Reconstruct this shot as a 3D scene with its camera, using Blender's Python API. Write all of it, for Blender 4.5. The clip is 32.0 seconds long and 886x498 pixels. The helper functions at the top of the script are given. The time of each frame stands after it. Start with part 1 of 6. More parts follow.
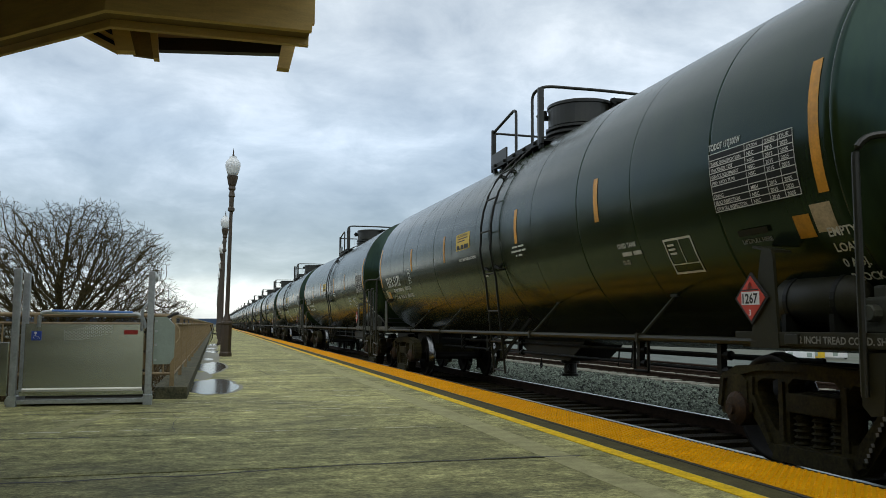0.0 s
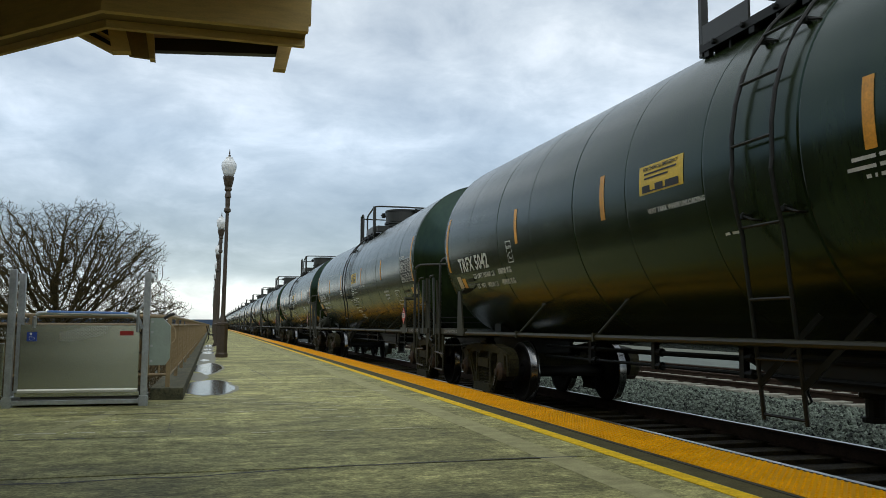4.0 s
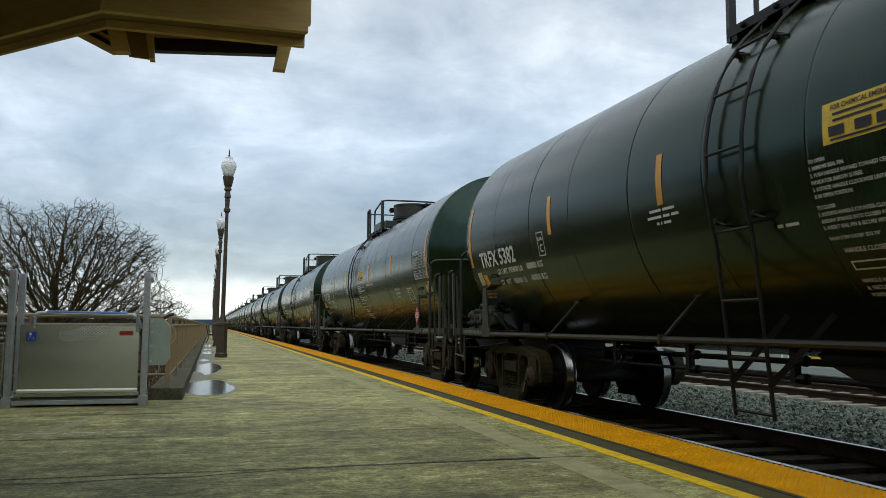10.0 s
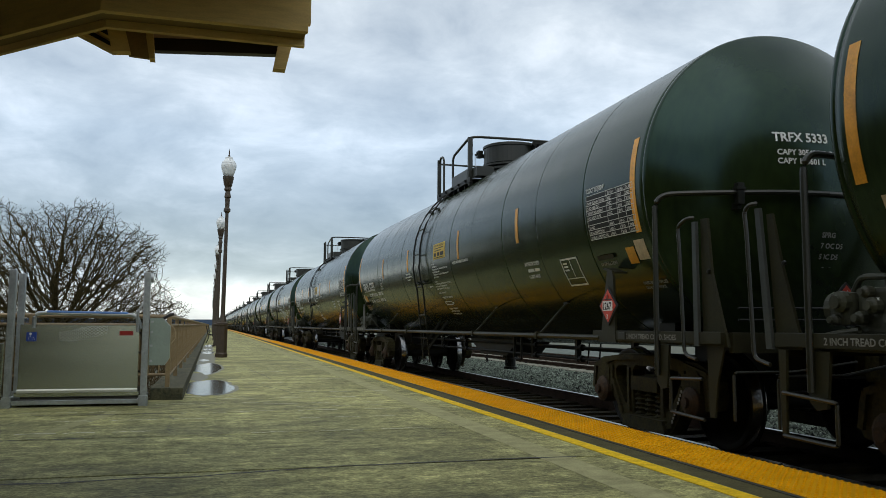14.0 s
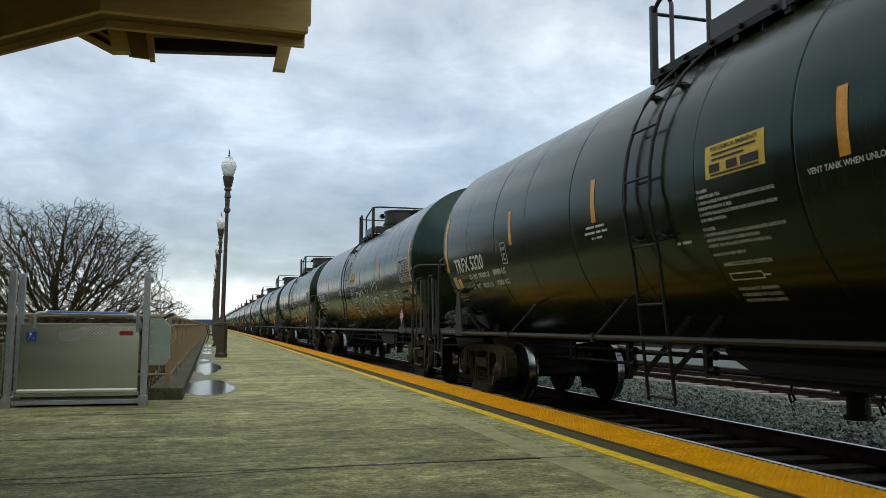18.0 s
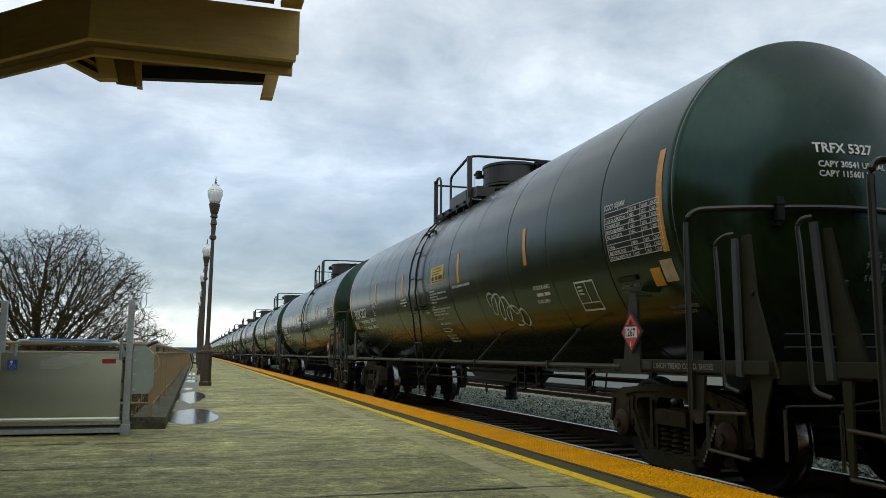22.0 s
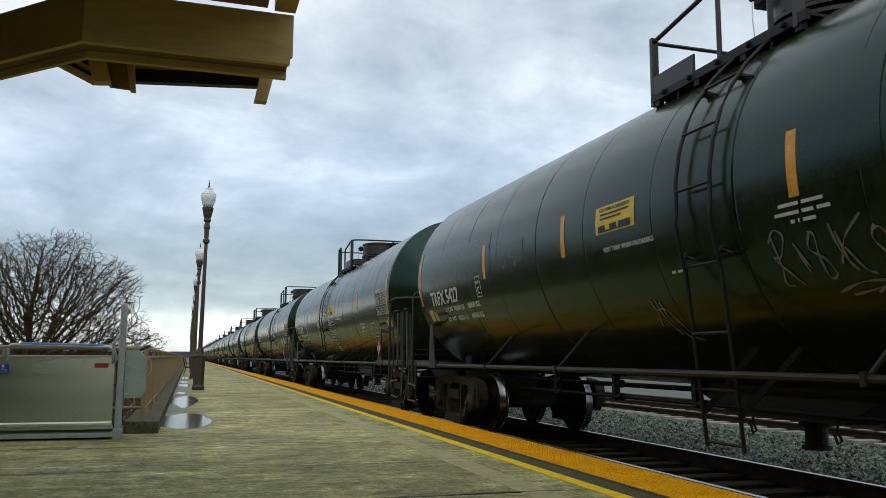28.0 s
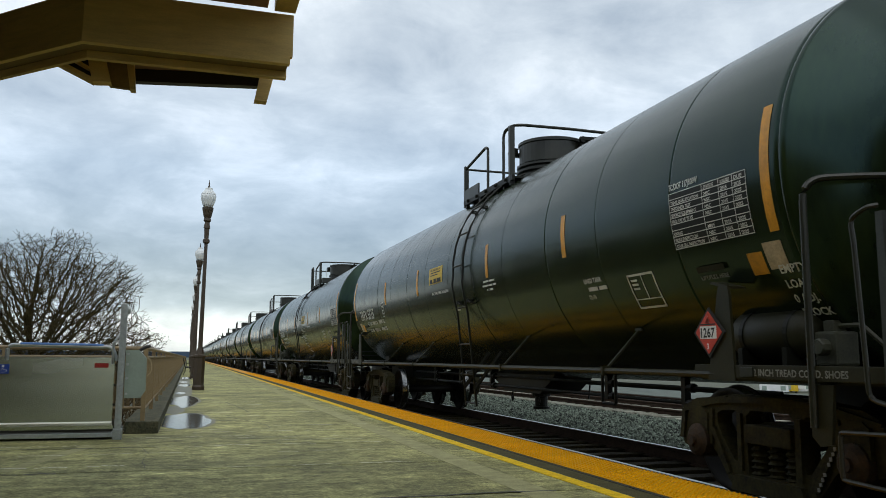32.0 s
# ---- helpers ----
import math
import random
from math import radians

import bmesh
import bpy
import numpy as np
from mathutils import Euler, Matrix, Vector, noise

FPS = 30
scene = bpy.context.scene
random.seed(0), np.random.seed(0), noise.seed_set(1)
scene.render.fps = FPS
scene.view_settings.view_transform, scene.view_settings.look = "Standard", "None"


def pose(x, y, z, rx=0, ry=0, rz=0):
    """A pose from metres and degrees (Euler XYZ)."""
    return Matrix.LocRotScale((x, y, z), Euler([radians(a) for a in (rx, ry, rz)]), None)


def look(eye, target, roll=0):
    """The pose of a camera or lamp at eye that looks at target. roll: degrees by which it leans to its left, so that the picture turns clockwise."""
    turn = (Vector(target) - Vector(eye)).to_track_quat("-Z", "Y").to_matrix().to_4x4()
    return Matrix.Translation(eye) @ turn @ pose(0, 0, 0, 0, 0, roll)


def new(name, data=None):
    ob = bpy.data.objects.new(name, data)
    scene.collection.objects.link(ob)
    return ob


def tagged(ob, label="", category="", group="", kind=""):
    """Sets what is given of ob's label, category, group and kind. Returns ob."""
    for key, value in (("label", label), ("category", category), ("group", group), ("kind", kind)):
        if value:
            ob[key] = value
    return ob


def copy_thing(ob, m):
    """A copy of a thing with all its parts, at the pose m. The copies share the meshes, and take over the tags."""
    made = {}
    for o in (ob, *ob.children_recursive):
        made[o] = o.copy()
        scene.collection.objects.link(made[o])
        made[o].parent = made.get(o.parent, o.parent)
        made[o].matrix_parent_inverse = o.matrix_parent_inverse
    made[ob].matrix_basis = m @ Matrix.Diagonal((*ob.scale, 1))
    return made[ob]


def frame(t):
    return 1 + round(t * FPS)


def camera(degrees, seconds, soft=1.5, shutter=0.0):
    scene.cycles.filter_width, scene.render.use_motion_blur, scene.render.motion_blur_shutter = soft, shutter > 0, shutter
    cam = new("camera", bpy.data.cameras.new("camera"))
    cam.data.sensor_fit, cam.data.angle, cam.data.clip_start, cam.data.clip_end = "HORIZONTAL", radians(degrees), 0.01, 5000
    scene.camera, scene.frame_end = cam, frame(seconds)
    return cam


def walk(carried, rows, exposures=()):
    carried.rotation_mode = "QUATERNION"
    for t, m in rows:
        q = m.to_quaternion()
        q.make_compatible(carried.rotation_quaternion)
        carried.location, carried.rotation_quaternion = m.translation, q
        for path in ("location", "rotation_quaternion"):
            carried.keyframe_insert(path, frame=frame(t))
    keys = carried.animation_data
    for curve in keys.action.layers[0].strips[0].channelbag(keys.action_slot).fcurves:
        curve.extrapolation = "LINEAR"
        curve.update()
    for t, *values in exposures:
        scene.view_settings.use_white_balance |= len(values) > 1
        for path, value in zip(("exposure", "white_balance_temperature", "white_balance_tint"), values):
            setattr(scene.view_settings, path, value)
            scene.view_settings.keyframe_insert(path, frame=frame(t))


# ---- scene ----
import collections

from mathutils import kdtree


# ---- camera and its walk ----
EYE = Vector((0.0, 0.0, 0.95))
cam = camera(57.1, 32.0, soft=0.5, shutter=0.03)


def aim(yaw, pitch, roll):
    a, b = radians(yaw), radians(pitch)
    return look(EYE, EYE + Vector((math.sin(a) * math.cos(b), math.cos(a) * math.cos(b), math.sin(b))), roll)


def aimed(p, q):
    """p: share of the turn to the right, q: share of the tilt upwards, between the first aim and the last."""
    return aim(15.79 + 1.38 * p, 5.43 + 2.25 * q, 0.37 + 0.03 * q)


walk(cam, [(t, aimed(p, q)) for t, p, q in (
    (0, -0.2, -0.03), (0.5, -0.1, 0), (1, -0.03, 0), (3.5, -0.02, 0), (5.5, 0, 0), (19.5, 0, 0), (20, -0.01, 0.03), (20.5, 0.02, 0.18),
    (21, 0.3, 0.49), (21.5, 0.55, 0.76), (22, 0.68, 0.87), (22.5, 0.77, 0.945), (23, 0.8, 0.965), (24, 0.86, 0.98), (25, 0.93, 1),
    (25.5, 0.96, 1), (27.5, 1, 1), (32, 1, 1))], [(0, 0.0), (32, 0.0)])

# ---- world, sun ----
world = bpy.data.worlds.new("world")
scene.world = world
world.use_nodes = True
wn, wl = world.node_tree.nodes, world.node_tree.links
wn.clear()


def wnode(kind, **kw):
    n = wn.new(kind)
    for k, v in kw.items():
        n.inputs[k].default_value = v
    return n


sky = wn.new("ShaderNodeTexSky")
sky.sky_type, sky.sun_disc, sky.sun_elevation, sky.sun_rotation = "NISHITA", False, radians(50), radians(200)
coord = wn.new("ShaderNodeTexCoord")
split = wn.new("ShaderNodeSeparateXYZ")
wl.new(coord.outputs["Generated"], split.inputs[0])
# cloud layer: the direction is cast on a flat layer overhead, so that clouds narrow towards the horizon
lift = wn.new("ShaderNodeMath"); lift.operation = "ADD"; lift.inputs[1].default_value = 0.30
wl.new(split.outputs["Z"], lift.inputs[0])
low = wn.new("ShaderNodeMath"); low.operation = "MAXIMUM"; low.inputs[1].default_value = 0.12
wl.new(lift.outputs[0], low.inputs[0])
comb = wn.new("ShaderNodeCombineXYZ")
for i, ax in enumerate("XY"):
    dv = wn.new("ShaderNodeMath"); dv.operation = "DIVIDE"
    wl.new(split.outputs[ax], dv.inputs[0]); wl.new(low.outputs[0], dv.inputs[1])
    wl.new(dv.outputs[0], comb.inputs[i])
big = wnode("ShaderNodeTexNoise", Scale=1.5, Detail=9.0, Roughness=0.56, Distortion=0.5)
fine = wnode("ShaderNodeTexNoise", Scale=4.5, Detail=9.0, Roughness=0.6, Distortion=0.4)
wl.new(comb.outputs[0], big.inputs["Vector"]); wl.new(comb.outputs[0], fine.inputs["Vector"])
mixn = wn.new("ShaderNodeMix"); mixn.data_type = "FLOAT"; mixn.inputs[0].default_value = 0.35
wl.new(big.outputs[0], mixn.inputs[2]); wl.new(fine.outputs[0], mixn.inputs[3])
ramp = wn.new("ShaderNodeValToRGB")
cr = ramp.color_ramp
cr.elements[0].position, cr.elements[0].color = 0.36, (0.34, 0.385, 0.415, 1)
cr.elements[1].position, cr.elements[1].color = 0.63, (0.90, 0.93, 0.94, 1)
e = cr.elements.new(0.5); e.color = (0.57, 0.615, 0.63, 1)
wl.new(mixn.outputs[0], ramp.inputs[0])
# brighter overhead, a darker belt and a pale strip over the horizon
belt = wn.new("ShaderNodeValToRGB")
cb = belt.color_ramp
cb.elements[0].position, cb.elements[0].color = 0.0, (1.35, 1.35, 1.32, 1)
cb.elements[1].position, cb.elements[1].color = 1.0, (1.25, 1.25, 1.25, 1)
for pos, v in ((0.047, 1.25), (0.057, 0.80), (0.085, 0.50), (0.125, 0.53), (0.17, 0.72), (0.22, 0.92), (0.35, 1.2)):
    el = cb.elements.new(pos); el.color = (v * 0.93, v, v * 1.09, 1) if 0.05 < pos < 0.3 else (v, v, v, 1)
edge = wn.new("ShaderNodeMath"); edge.operation = "MULTIPLY_ADD"; edge.inputs[1].default_value = 0.035
wl.new(big.outputs[0], edge.inputs[0])
shift = wn.new("ShaderNodeMath"); shift.operation = "SUBTRACT"; shift.inputs[1].default_value = 0.0175
wl.new(split.outputs["Z"], shift.inputs[0]); wl.new(shift.outputs[0], edge.inputs[2])
wl.new(edge.outputs[0], belt.inputs[0])
mul = wn.new("ShaderNodeMix"); mul.data_type, mul.blend_type = "RGBA", "MULTIPLY"; mul.inputs[0].default_value = 1
wl.new(ramp.outputs[0], mul.inputs[6]); wl.new(belt.outputs[0], mul.inputs[7])
bg_sky = wnode("ShaderNodeBackground", Strength=0.05)
wl.new(sky.outputs[0], bg_sky.inputs[0])
bg_cloud = wnode("ShaderNodeBackground", Strength=0.92)
wl.new(mul.outputs[2], bg_cloud.inputs[0])
add = wn.new("ShaderNodeAddShader")
wl.new(bg_sky.outputs[0], add.inputs[0]); wl.new(bg_cloud.outputs[0], add.inputs[1])
wout = wn.new("ShaderNodeOutputWorld")
wl.new(add.outputs[0], wout.inputs[0])

sun_data = bpy.data.lights.new("sun", "SUN")
sun_data.energy, sun_data.angle, sun_data.color = 0.5, radians(50), (1, 0.97, 0.92)
sun = new("sun", sun_data)
sun.matrix_world = look((0, 0, 60), (0 + 10, 0 + 26, 20))


# ---- materials ----
def mat(name, col, rough=0.6, metal=0.0, vary=0.15, scale=3.0, bump=0.0, bscale=60.0, col2=None, rvary=0.1, coat=0.0, spread=0.0, stretch=(1, 1, 1)):
    """Paint, metal or stone: two scales of mottling in colour and gloss, and a fine relief."""
    m = bpy.data.materials.new(name)
    m.use_nodes = True
    n, l = m.node_tree.nodes, m.node_tree.links
    b = n["Principled BSDF"]
    tc = n.new("ShaderNodeTexCoord")
    mp = n.new("ShaderNodeMapping"); mp.inputs["Scale"].default_value = stretch
    l.new(tc.outputs["Object"], mp.inputs[0])
    n1 = n.new("ShaderNodeTexNoise"); n1.inputs["Scale"].default_value = scale; n1.inputs["Detail"].default_value = 6; n1.inputs["Roughness"].default_value = 0.65
    n2 = n.new("ShaderNodeTexNoise"); n2.inputs["Scale"].default_value = bscale; n2.inputs["Detail"].default_value = 4
    l.new(mp.outputs[0], n1.inputs["Vector"]); l.new(mp.outputs[0], n2.inputs["Vector"])
    av = n.new("ShaderNodeMix"); av.data_type = "FLOAT"; av.inputs[0].default_value = 0.35
    l.new(n1.outputs[0], av.inputs[2]); l.new(n2.outputs[0], av.inputs[3])
    rp = n.new("ShaderNodeValToRGB")
    c2 = col2 if col2 else [c * (1 - vary) for c in col]
    c1 = col if col2 else [min(1, c * (1 + vary)) for c in col]
    rp.color_ramp.elements[0].position, rp.color_ramp.elements[0].color = 0.36, (*c2, 1)
    rp.color_ramp.elements[1].position, rp.color_ramp.elements[1].color = 0.64, (*c1, 1)
    l.new(av.outputs[0], rp.inputs[0])
    last = rp.outputs[0]
    if spread:
        oi = n.new("ShaderNodeObjectInfo")
        mr = n.new("ShaderNodeMapRange"); mr.inputs[3].default_value, mr.inputs[4].default_value = 1 - spread, 1 + spread
        l.new(oi.outputs["Random"], mr.inputs[0])
        hv = n.new("ShaderNodeHueSaturation")
        l.new(mr.outputs[0], hv.inputs["Value"]); l.new(last, hv.inputs["Color"])
        last = hv.outputs[0]
    l.new(last, b.inputs["Base Color"])
    rr = n.new("ShaderNodeMapRange")
    rr.inputs[3].default_value, rr.inputs[4].default_value = max(0.02, rough - rvary), min(1, rough + rvary)
    l.new(n1.outputs[0], rr.inputs[0]); l.new(rr.outputs[0], b.inputs["Roughness"])
    b.inputs["Metallic"].default_value = metal
    b.inputs["Coat Weight"].default_value = coat
    if bump:
        bp = n.new("ShaderNodeBump"); bp.inputs["Strength"].default_value = min(1, bump * 4); bp.inputs["Distance"].default_value = bump * 0.05
        l.new(n2.outputs[0], bp.inputs["Height"]); l.new(bp.outputs[0], b.inputs["Normal"])
    return m


M_TAG = mat("weathered_paper", (0.46, 0.36, 0.22), 0.7, vary=0.25, scale=14)
M_TANK = mat("black_tank_paint", (0.0115, 0.0180, 0.0048), 0.21, vary=0.4, scale=1.3, bump=0.009, bscale=11, rvary=0.09, stretch=(1, 2.5, 0.5), spread=0.12)
M_TANK.node_tree.nodes["Principled BSDF"].inputs["Specular IOR Level"].default_value = 0.32
M_TANK.node_tree.nodes["Principled BSDF"].inputs["Specular Tint"].default_value = (0.55, 0.96, 0.99, 1)
M_STEEL = mat("black_steel", (0.0055, 0.006, 0.0032), 0.5, vary=0.4, scale=4, bump=0.05, bscale=40)
M_GREY = mat("grey_steel", (0.020, 0.0195, 0.0085), 0.5, vary=0.3, scale=4, bump=0.04)
M_BAR = mat("worn_hand_rail_paint", (0.012, 0.0130, 0.0068), 0.42, vary=0.35, scale=5, bump=0.05)
M_OLIVE = mat("dark_olive_steel", (0.019, 0.018, 0.0055), 0.6, vary=0.35, scale=4, bump=0.05)
M_POST = mat("pale_grey_flange", (0.040, 0.046, 0.042), 0.5, vary=0.3, scale=5)
M_IRON = mat("grimy_cast_iron", (0.050, 0.043, 0.011), 0.75, vary=0.5, scale=6, bump=0.1, bscale=38, col2=(0.007, 0.006, 0.0018))
M_VALVE = mat("grey_green_casting", (0.034, 0.036, 0.020), 0.6, vary=0.4, scale=9, bump=0.08)
M_WHEEL = mat("worn_wheel_steel", (0.008, 0.007, 0.005), 0.6, 0.1, vary=0.4, scale=7)
for m in (M_STEEL, M_IRON, M_WHEEL, M_GREY):
    m.node_tree.nodes["Principled BSDF"].inputs["Specular IOR Level"].default_value = 0.25
M_TREAD = mat("polished_tread", (0.22, 0.22, 0.21), 0.2, 1.0, vary=0.15)
M_STRIPE = mat("orange_reflector", (0.62, 0.27, 0.012), 0.4, vary=0.25, scale=8, spread=0.2)
M_WHITE = mat("white_stencil", (0.56, 0.55, 0.50), 0.6, vary=0.2, scale=6)
M_DIRTYW = mat("dull_stencil", (0.20, 0.20, 0.18), 0.6, vary=0.3, scale=6)
M_YSIGN = mat("yellow_decal", (0.65, 0.43, 0.02), 0.45, vary=0.2, scale=8)
M_BLACK = mat("black_ink", (0.012, 0.012, 0.012), 0.6, vary=0.2)
M_RED = mat("red_placard", (0.55, 0.055, 0.028), 0.45, vary=0.15, scale=9)
M_PWHITE = mat("placard_white", (0.72, 0.72, 0.70), 0.5, vary=0.08)
M_STENR = mat("faded_red_stencil", (0.22, 0.14, 0.10), 0.6, vary=0.3, scale=6)
M_GRAF = mat("grey_spray_paint", (0.44, 0.47, 0.45), 0.6, vary=0.25, scale=9)
M_GRAFR = mat("rust_red_spray", (0.16, 0.03, 0.015), 0.6, vary=0.4, scale=9)
M_GRAFD = mat("dim_spray_paint", (0.16, 0.165, 0.14), 0.6, vary=0.35, scale=9)
M_PATCH = mat("dull_black_paint", (0.0125, 0.0195, 0.006), 0.25, vary=0.3, scale=4)
M_PATCH.node_tree.nodes["Principled BSDF"].inputs["Specular IOR Level"].default_value = 0.34
M_PATCH.node_tree.nodes["Principled BSDF"].inputs["Specular Tint"].default_value = (0.55, 0.96, 0.99, 1)
M_PATCHG = mat("green_grey_paint", (0.02, 0.035, 0.033), 0.5, vary=0.2, scale=4)
M_BRIGHT = mat("bright_metal_and_gleam", (0.6, 0.6, 0.55), 0.3, 0.8, vary=0.1)
M_SIGNB = mat("blue_sign", (0.02, 0.06, 0.32), 0.4, vary=0.08)
M_CAP = mat("rusty_bearing_cap", (0.062, 0.030, 0.008), 0.75, vary=0.6, scale=11, bump=0.15, col2=(0.012, 0.008, 0.003))
M_STUCCO = mat("plain_brown_wall", (0.13, 0.085, 0.05), 0.85, vary=0.12, scale=3, bump=0.15)
M_DAMP = mat("damp_concrete", (0.15, 0.14, 0.072), 0.5, vary=0.25, scale=6)
M_OLD = mat("scoured_concrete", (0.46, 0.435, 0.225), 0.9, col2=(0.25, 0.24, 0.12), scale=5, bump=0.1, stretch=(1, 1.4, 1))
M_PALE = mat("pale_lime_streak", (0.66, 0.63, 0.46), 0.9, vary=0.3, scale=9)
M_EDGE = mat("grimy_edge_concrete", (0.088, 0.080, 0.038), 0.85, vary=0.35, scale=5, bump=0.15)
M_ROAD = mat("wet_asphalt", (0.155, 0.175, 0.15), 0.95, scale=0.9, col2=(0.075, 0.088, 0.075), stretch=(2.5, 0.5, 1))
M_RAIL = mat("rusty_rail", (0.05, 0.032, 0.022), 0.75, 0.2, vary=0.4, scale=6, bump=0.1)
M_RAILTOP = mat("polished_railhead", (0.34, 0.34, 0.34), 0.3, 1.0, vary=0.12)
# Dark timber; the near-black blotches stand for shaded parts of the ties.
M_TIE = mat("part_shaded_timber_tie", (0.036, 0.026, 0.006), 0.9, col2=(0.004, 0.003, 0.001), scale=4, bump=0.3, spread=0.25)
M_CTIE = mat("concrete_tie", (0.27, 0.265, 0.21), 0.85, vary=0.3, scale=6, bump=0.2, spread=0.15)
M_TACT = mat("yellow_tactile_paving", (0.72, 0.345, 0.003), 0.5, vary=0.14, scale=3)
M_YLINE = mat("yellow_line_paint", (0.82, 0.52, 0.018), 0.65, vary=0.3, scale=10, bump=0.08)
M_LAMP = mat("brown_lamp_post", (0.045, 0.030, 0.014), 0.5, vary=0.3, scale=6, bump=0.05)
M_GLOBE = mat("white_lamp_globe", (0.70, 0.72, 0.70), 0.3, vary=0.06)
M_FENCE = mat("tan_fence_paint", (0.27, 0.195, 0.095), 0.55, vary=0.2, scale=6)
M_GALV = mat("galvanised_steel", (0.42, 0.45, 0.45), 0.42, 0.75, vary=0.2, scale=14)
M_ALU = mat("brushed_aluminium", (0.40, 0.425, 0.35), 0.23, 0.97, vary=0.10, scale=2, stretch=(0.3, 1, 2.5))
M_BLUE = mat("blue_rail_cover", (0.03, 0.13, 0.36), 0.4, vary=0.15)
M_GREENGREY = mat("grey_green_housing", (0.27, 0.33, 0.28), 0.5, vary=0.1, scale=5)
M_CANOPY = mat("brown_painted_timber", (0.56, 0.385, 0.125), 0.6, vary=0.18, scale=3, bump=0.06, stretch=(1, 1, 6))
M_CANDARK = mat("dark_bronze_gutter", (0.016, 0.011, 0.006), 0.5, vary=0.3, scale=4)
# Same timber as M_CANOPY, darkened in colour for the shade under the eave.
M_EAVE = mat("shaded_brown_timber", (0.20, 0.125, 0.036), 0.7, vary=0.2, scale=3, bump=0.05)
M_LABEL = mat("dark_red_label", (0.30, 0.020, 0.014), 0.45, vary=0.15, scale=9)
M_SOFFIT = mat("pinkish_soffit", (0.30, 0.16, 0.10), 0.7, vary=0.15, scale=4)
M_BARK = mat("bare_bark", (0.085, 0.066, 0.024), 0.9, vary=0.5, scale=5, bump=0.2, col2=(0.018, 0.015, 0.005))
M_HILL = mat("haze_blue_hill", (0.05, 0.08, 0.13), 0.9, vary=0.3, scale=0.01)
M_GROUND = mat("pale_gravel_ground", (0.15, 0.155, 0.125), 0.95, vary=0.25, scale=0.35, bump=0.3, bscale=14, col2=(0.10, 0.11, 0.08))
M_GROUND.node_tree.nodes["Principled BSDF"].inputs["Specular IOR Level"].default_value = 0.1
M_BALLAST = mat("grey_ballast_stone", (0.045, 0.05, 0.045), 0.9, vary=0.5, scale=16, bump=0.25, bscale=70)
M_BEDSHADE = mat("shaded_ballast", (0.020, 0.018, 0.013), 0.9, vary=0.5, scale=14, bump=0.3, bscale=60)
M_SHRUB = mat("bare_shrub_twigs", (0.085, 0.060, 0.026), 0.85, vary=0.5, scale=8)


for m in (M_STEEL, M_IRON, M_WHEEL, M_OLIVE):
    m.node_tree.nodes["Principled BSDF"].inputs["Specular IOR Level"].default_value = 0.25
for m in (M_BARK, M_SHRUB, M_TACT, M_YLINE, M_EDGE, M_OLD, M_BALLAST, M_BEDSHADE, M_TIE, M_CTIE, M_RAIL, M_ROAD):
    m.node_tree.nodes["Principled BSDF"].inputs["Specular IOR Level"].default_value = 0.12


# ---- mesh helpers ----
def part(name, bm, material, parent=None, label="", smooth=False):
    me = bpy.data.meshes.new(name)
    bm.normal_update()
    bm.to_mesh(me)
    bm.free()
    me.materials.append(material)
    if smooth:
        for p in me.polygons:
            p.use_smooth = True
    ob = new(name, me)
    ob.parent = parent
    if label:
        tagged(ob, label)
    return ob


def box(bm, x0, x1, y0, y1, z0, z1, bevel=0.0):
    m = Matrix.LocRotScale(((x0 + x1) / 2, (y0 + y1) / 2, (z0 + z1) / 2), None, (x1 - x0, y1 - y0, z1 - z0))
    vs = bmesh.ops.create_cube(bm, size=1, matrix=m)["verts"]
    if bevel:
        bmesh.ops.bevel(bm, geom=list({e for v in vs for e in v.link_edges}), offset=bevel, segments=2, affect="EDGES", profile=0.7)
    return bm


def tube(bm, pts, r, seg=8, taper=None):
    """A round bar along the points, with closed ends. taper: a radius for each point."""
    pts = [Vector(p) for p in pts]
    rings = []
    for i, p in enumerate(pts):
        a, b = pts[max(i - 1, 0)], pts[min(i + 1, len(pts) - 1)]
        d = (b - a).normalized()
        ref = Vector((0, 0, 1)) if abs(d.z) < 0.9 else Vector((1, 0, 0))
        u = d.cross(ref).normalized()
        v = d.cross(u)
        rr = taper[i] if taper else r
        rings.append([bm.verts.new(p + u * (rr * math.cos(k * 2 * math.pi / seg)) + v * (rr * math.sin(k * 2 * math.pi / seg))) for k in range(seg)])
    for a, b in zip(rings, rings[1:]):
        for k in range(seg):
            bm.faces.new((a[k], a[(k + 1) % seg], b[(k + 1) % seg], b[k]))
    bm.faces.new(rings[0][::-1]); bm.faces.new(rings[-1])
    return bm


def bend(pts, r=0.08, n=4):
    """The points with their inner corners rounded."""
    pts = [Vector(p) for p in pts]
    out = [pts[0]]
    for a, b, c in zip(pts, pts[1:], pts[2:]):
        da, dc = (a - b), (c - b)
        k = min(r, da.length / 2.2, dc.length / 2.2)
        p, q = b + da.normalized() * k, b + dc.normalized() * k
        out += [p.lerp(b, s).lerp(b.lerp(q, s), s) for s in [i / n for i in range(n + 1)]]
    return out + [pts[-1]]


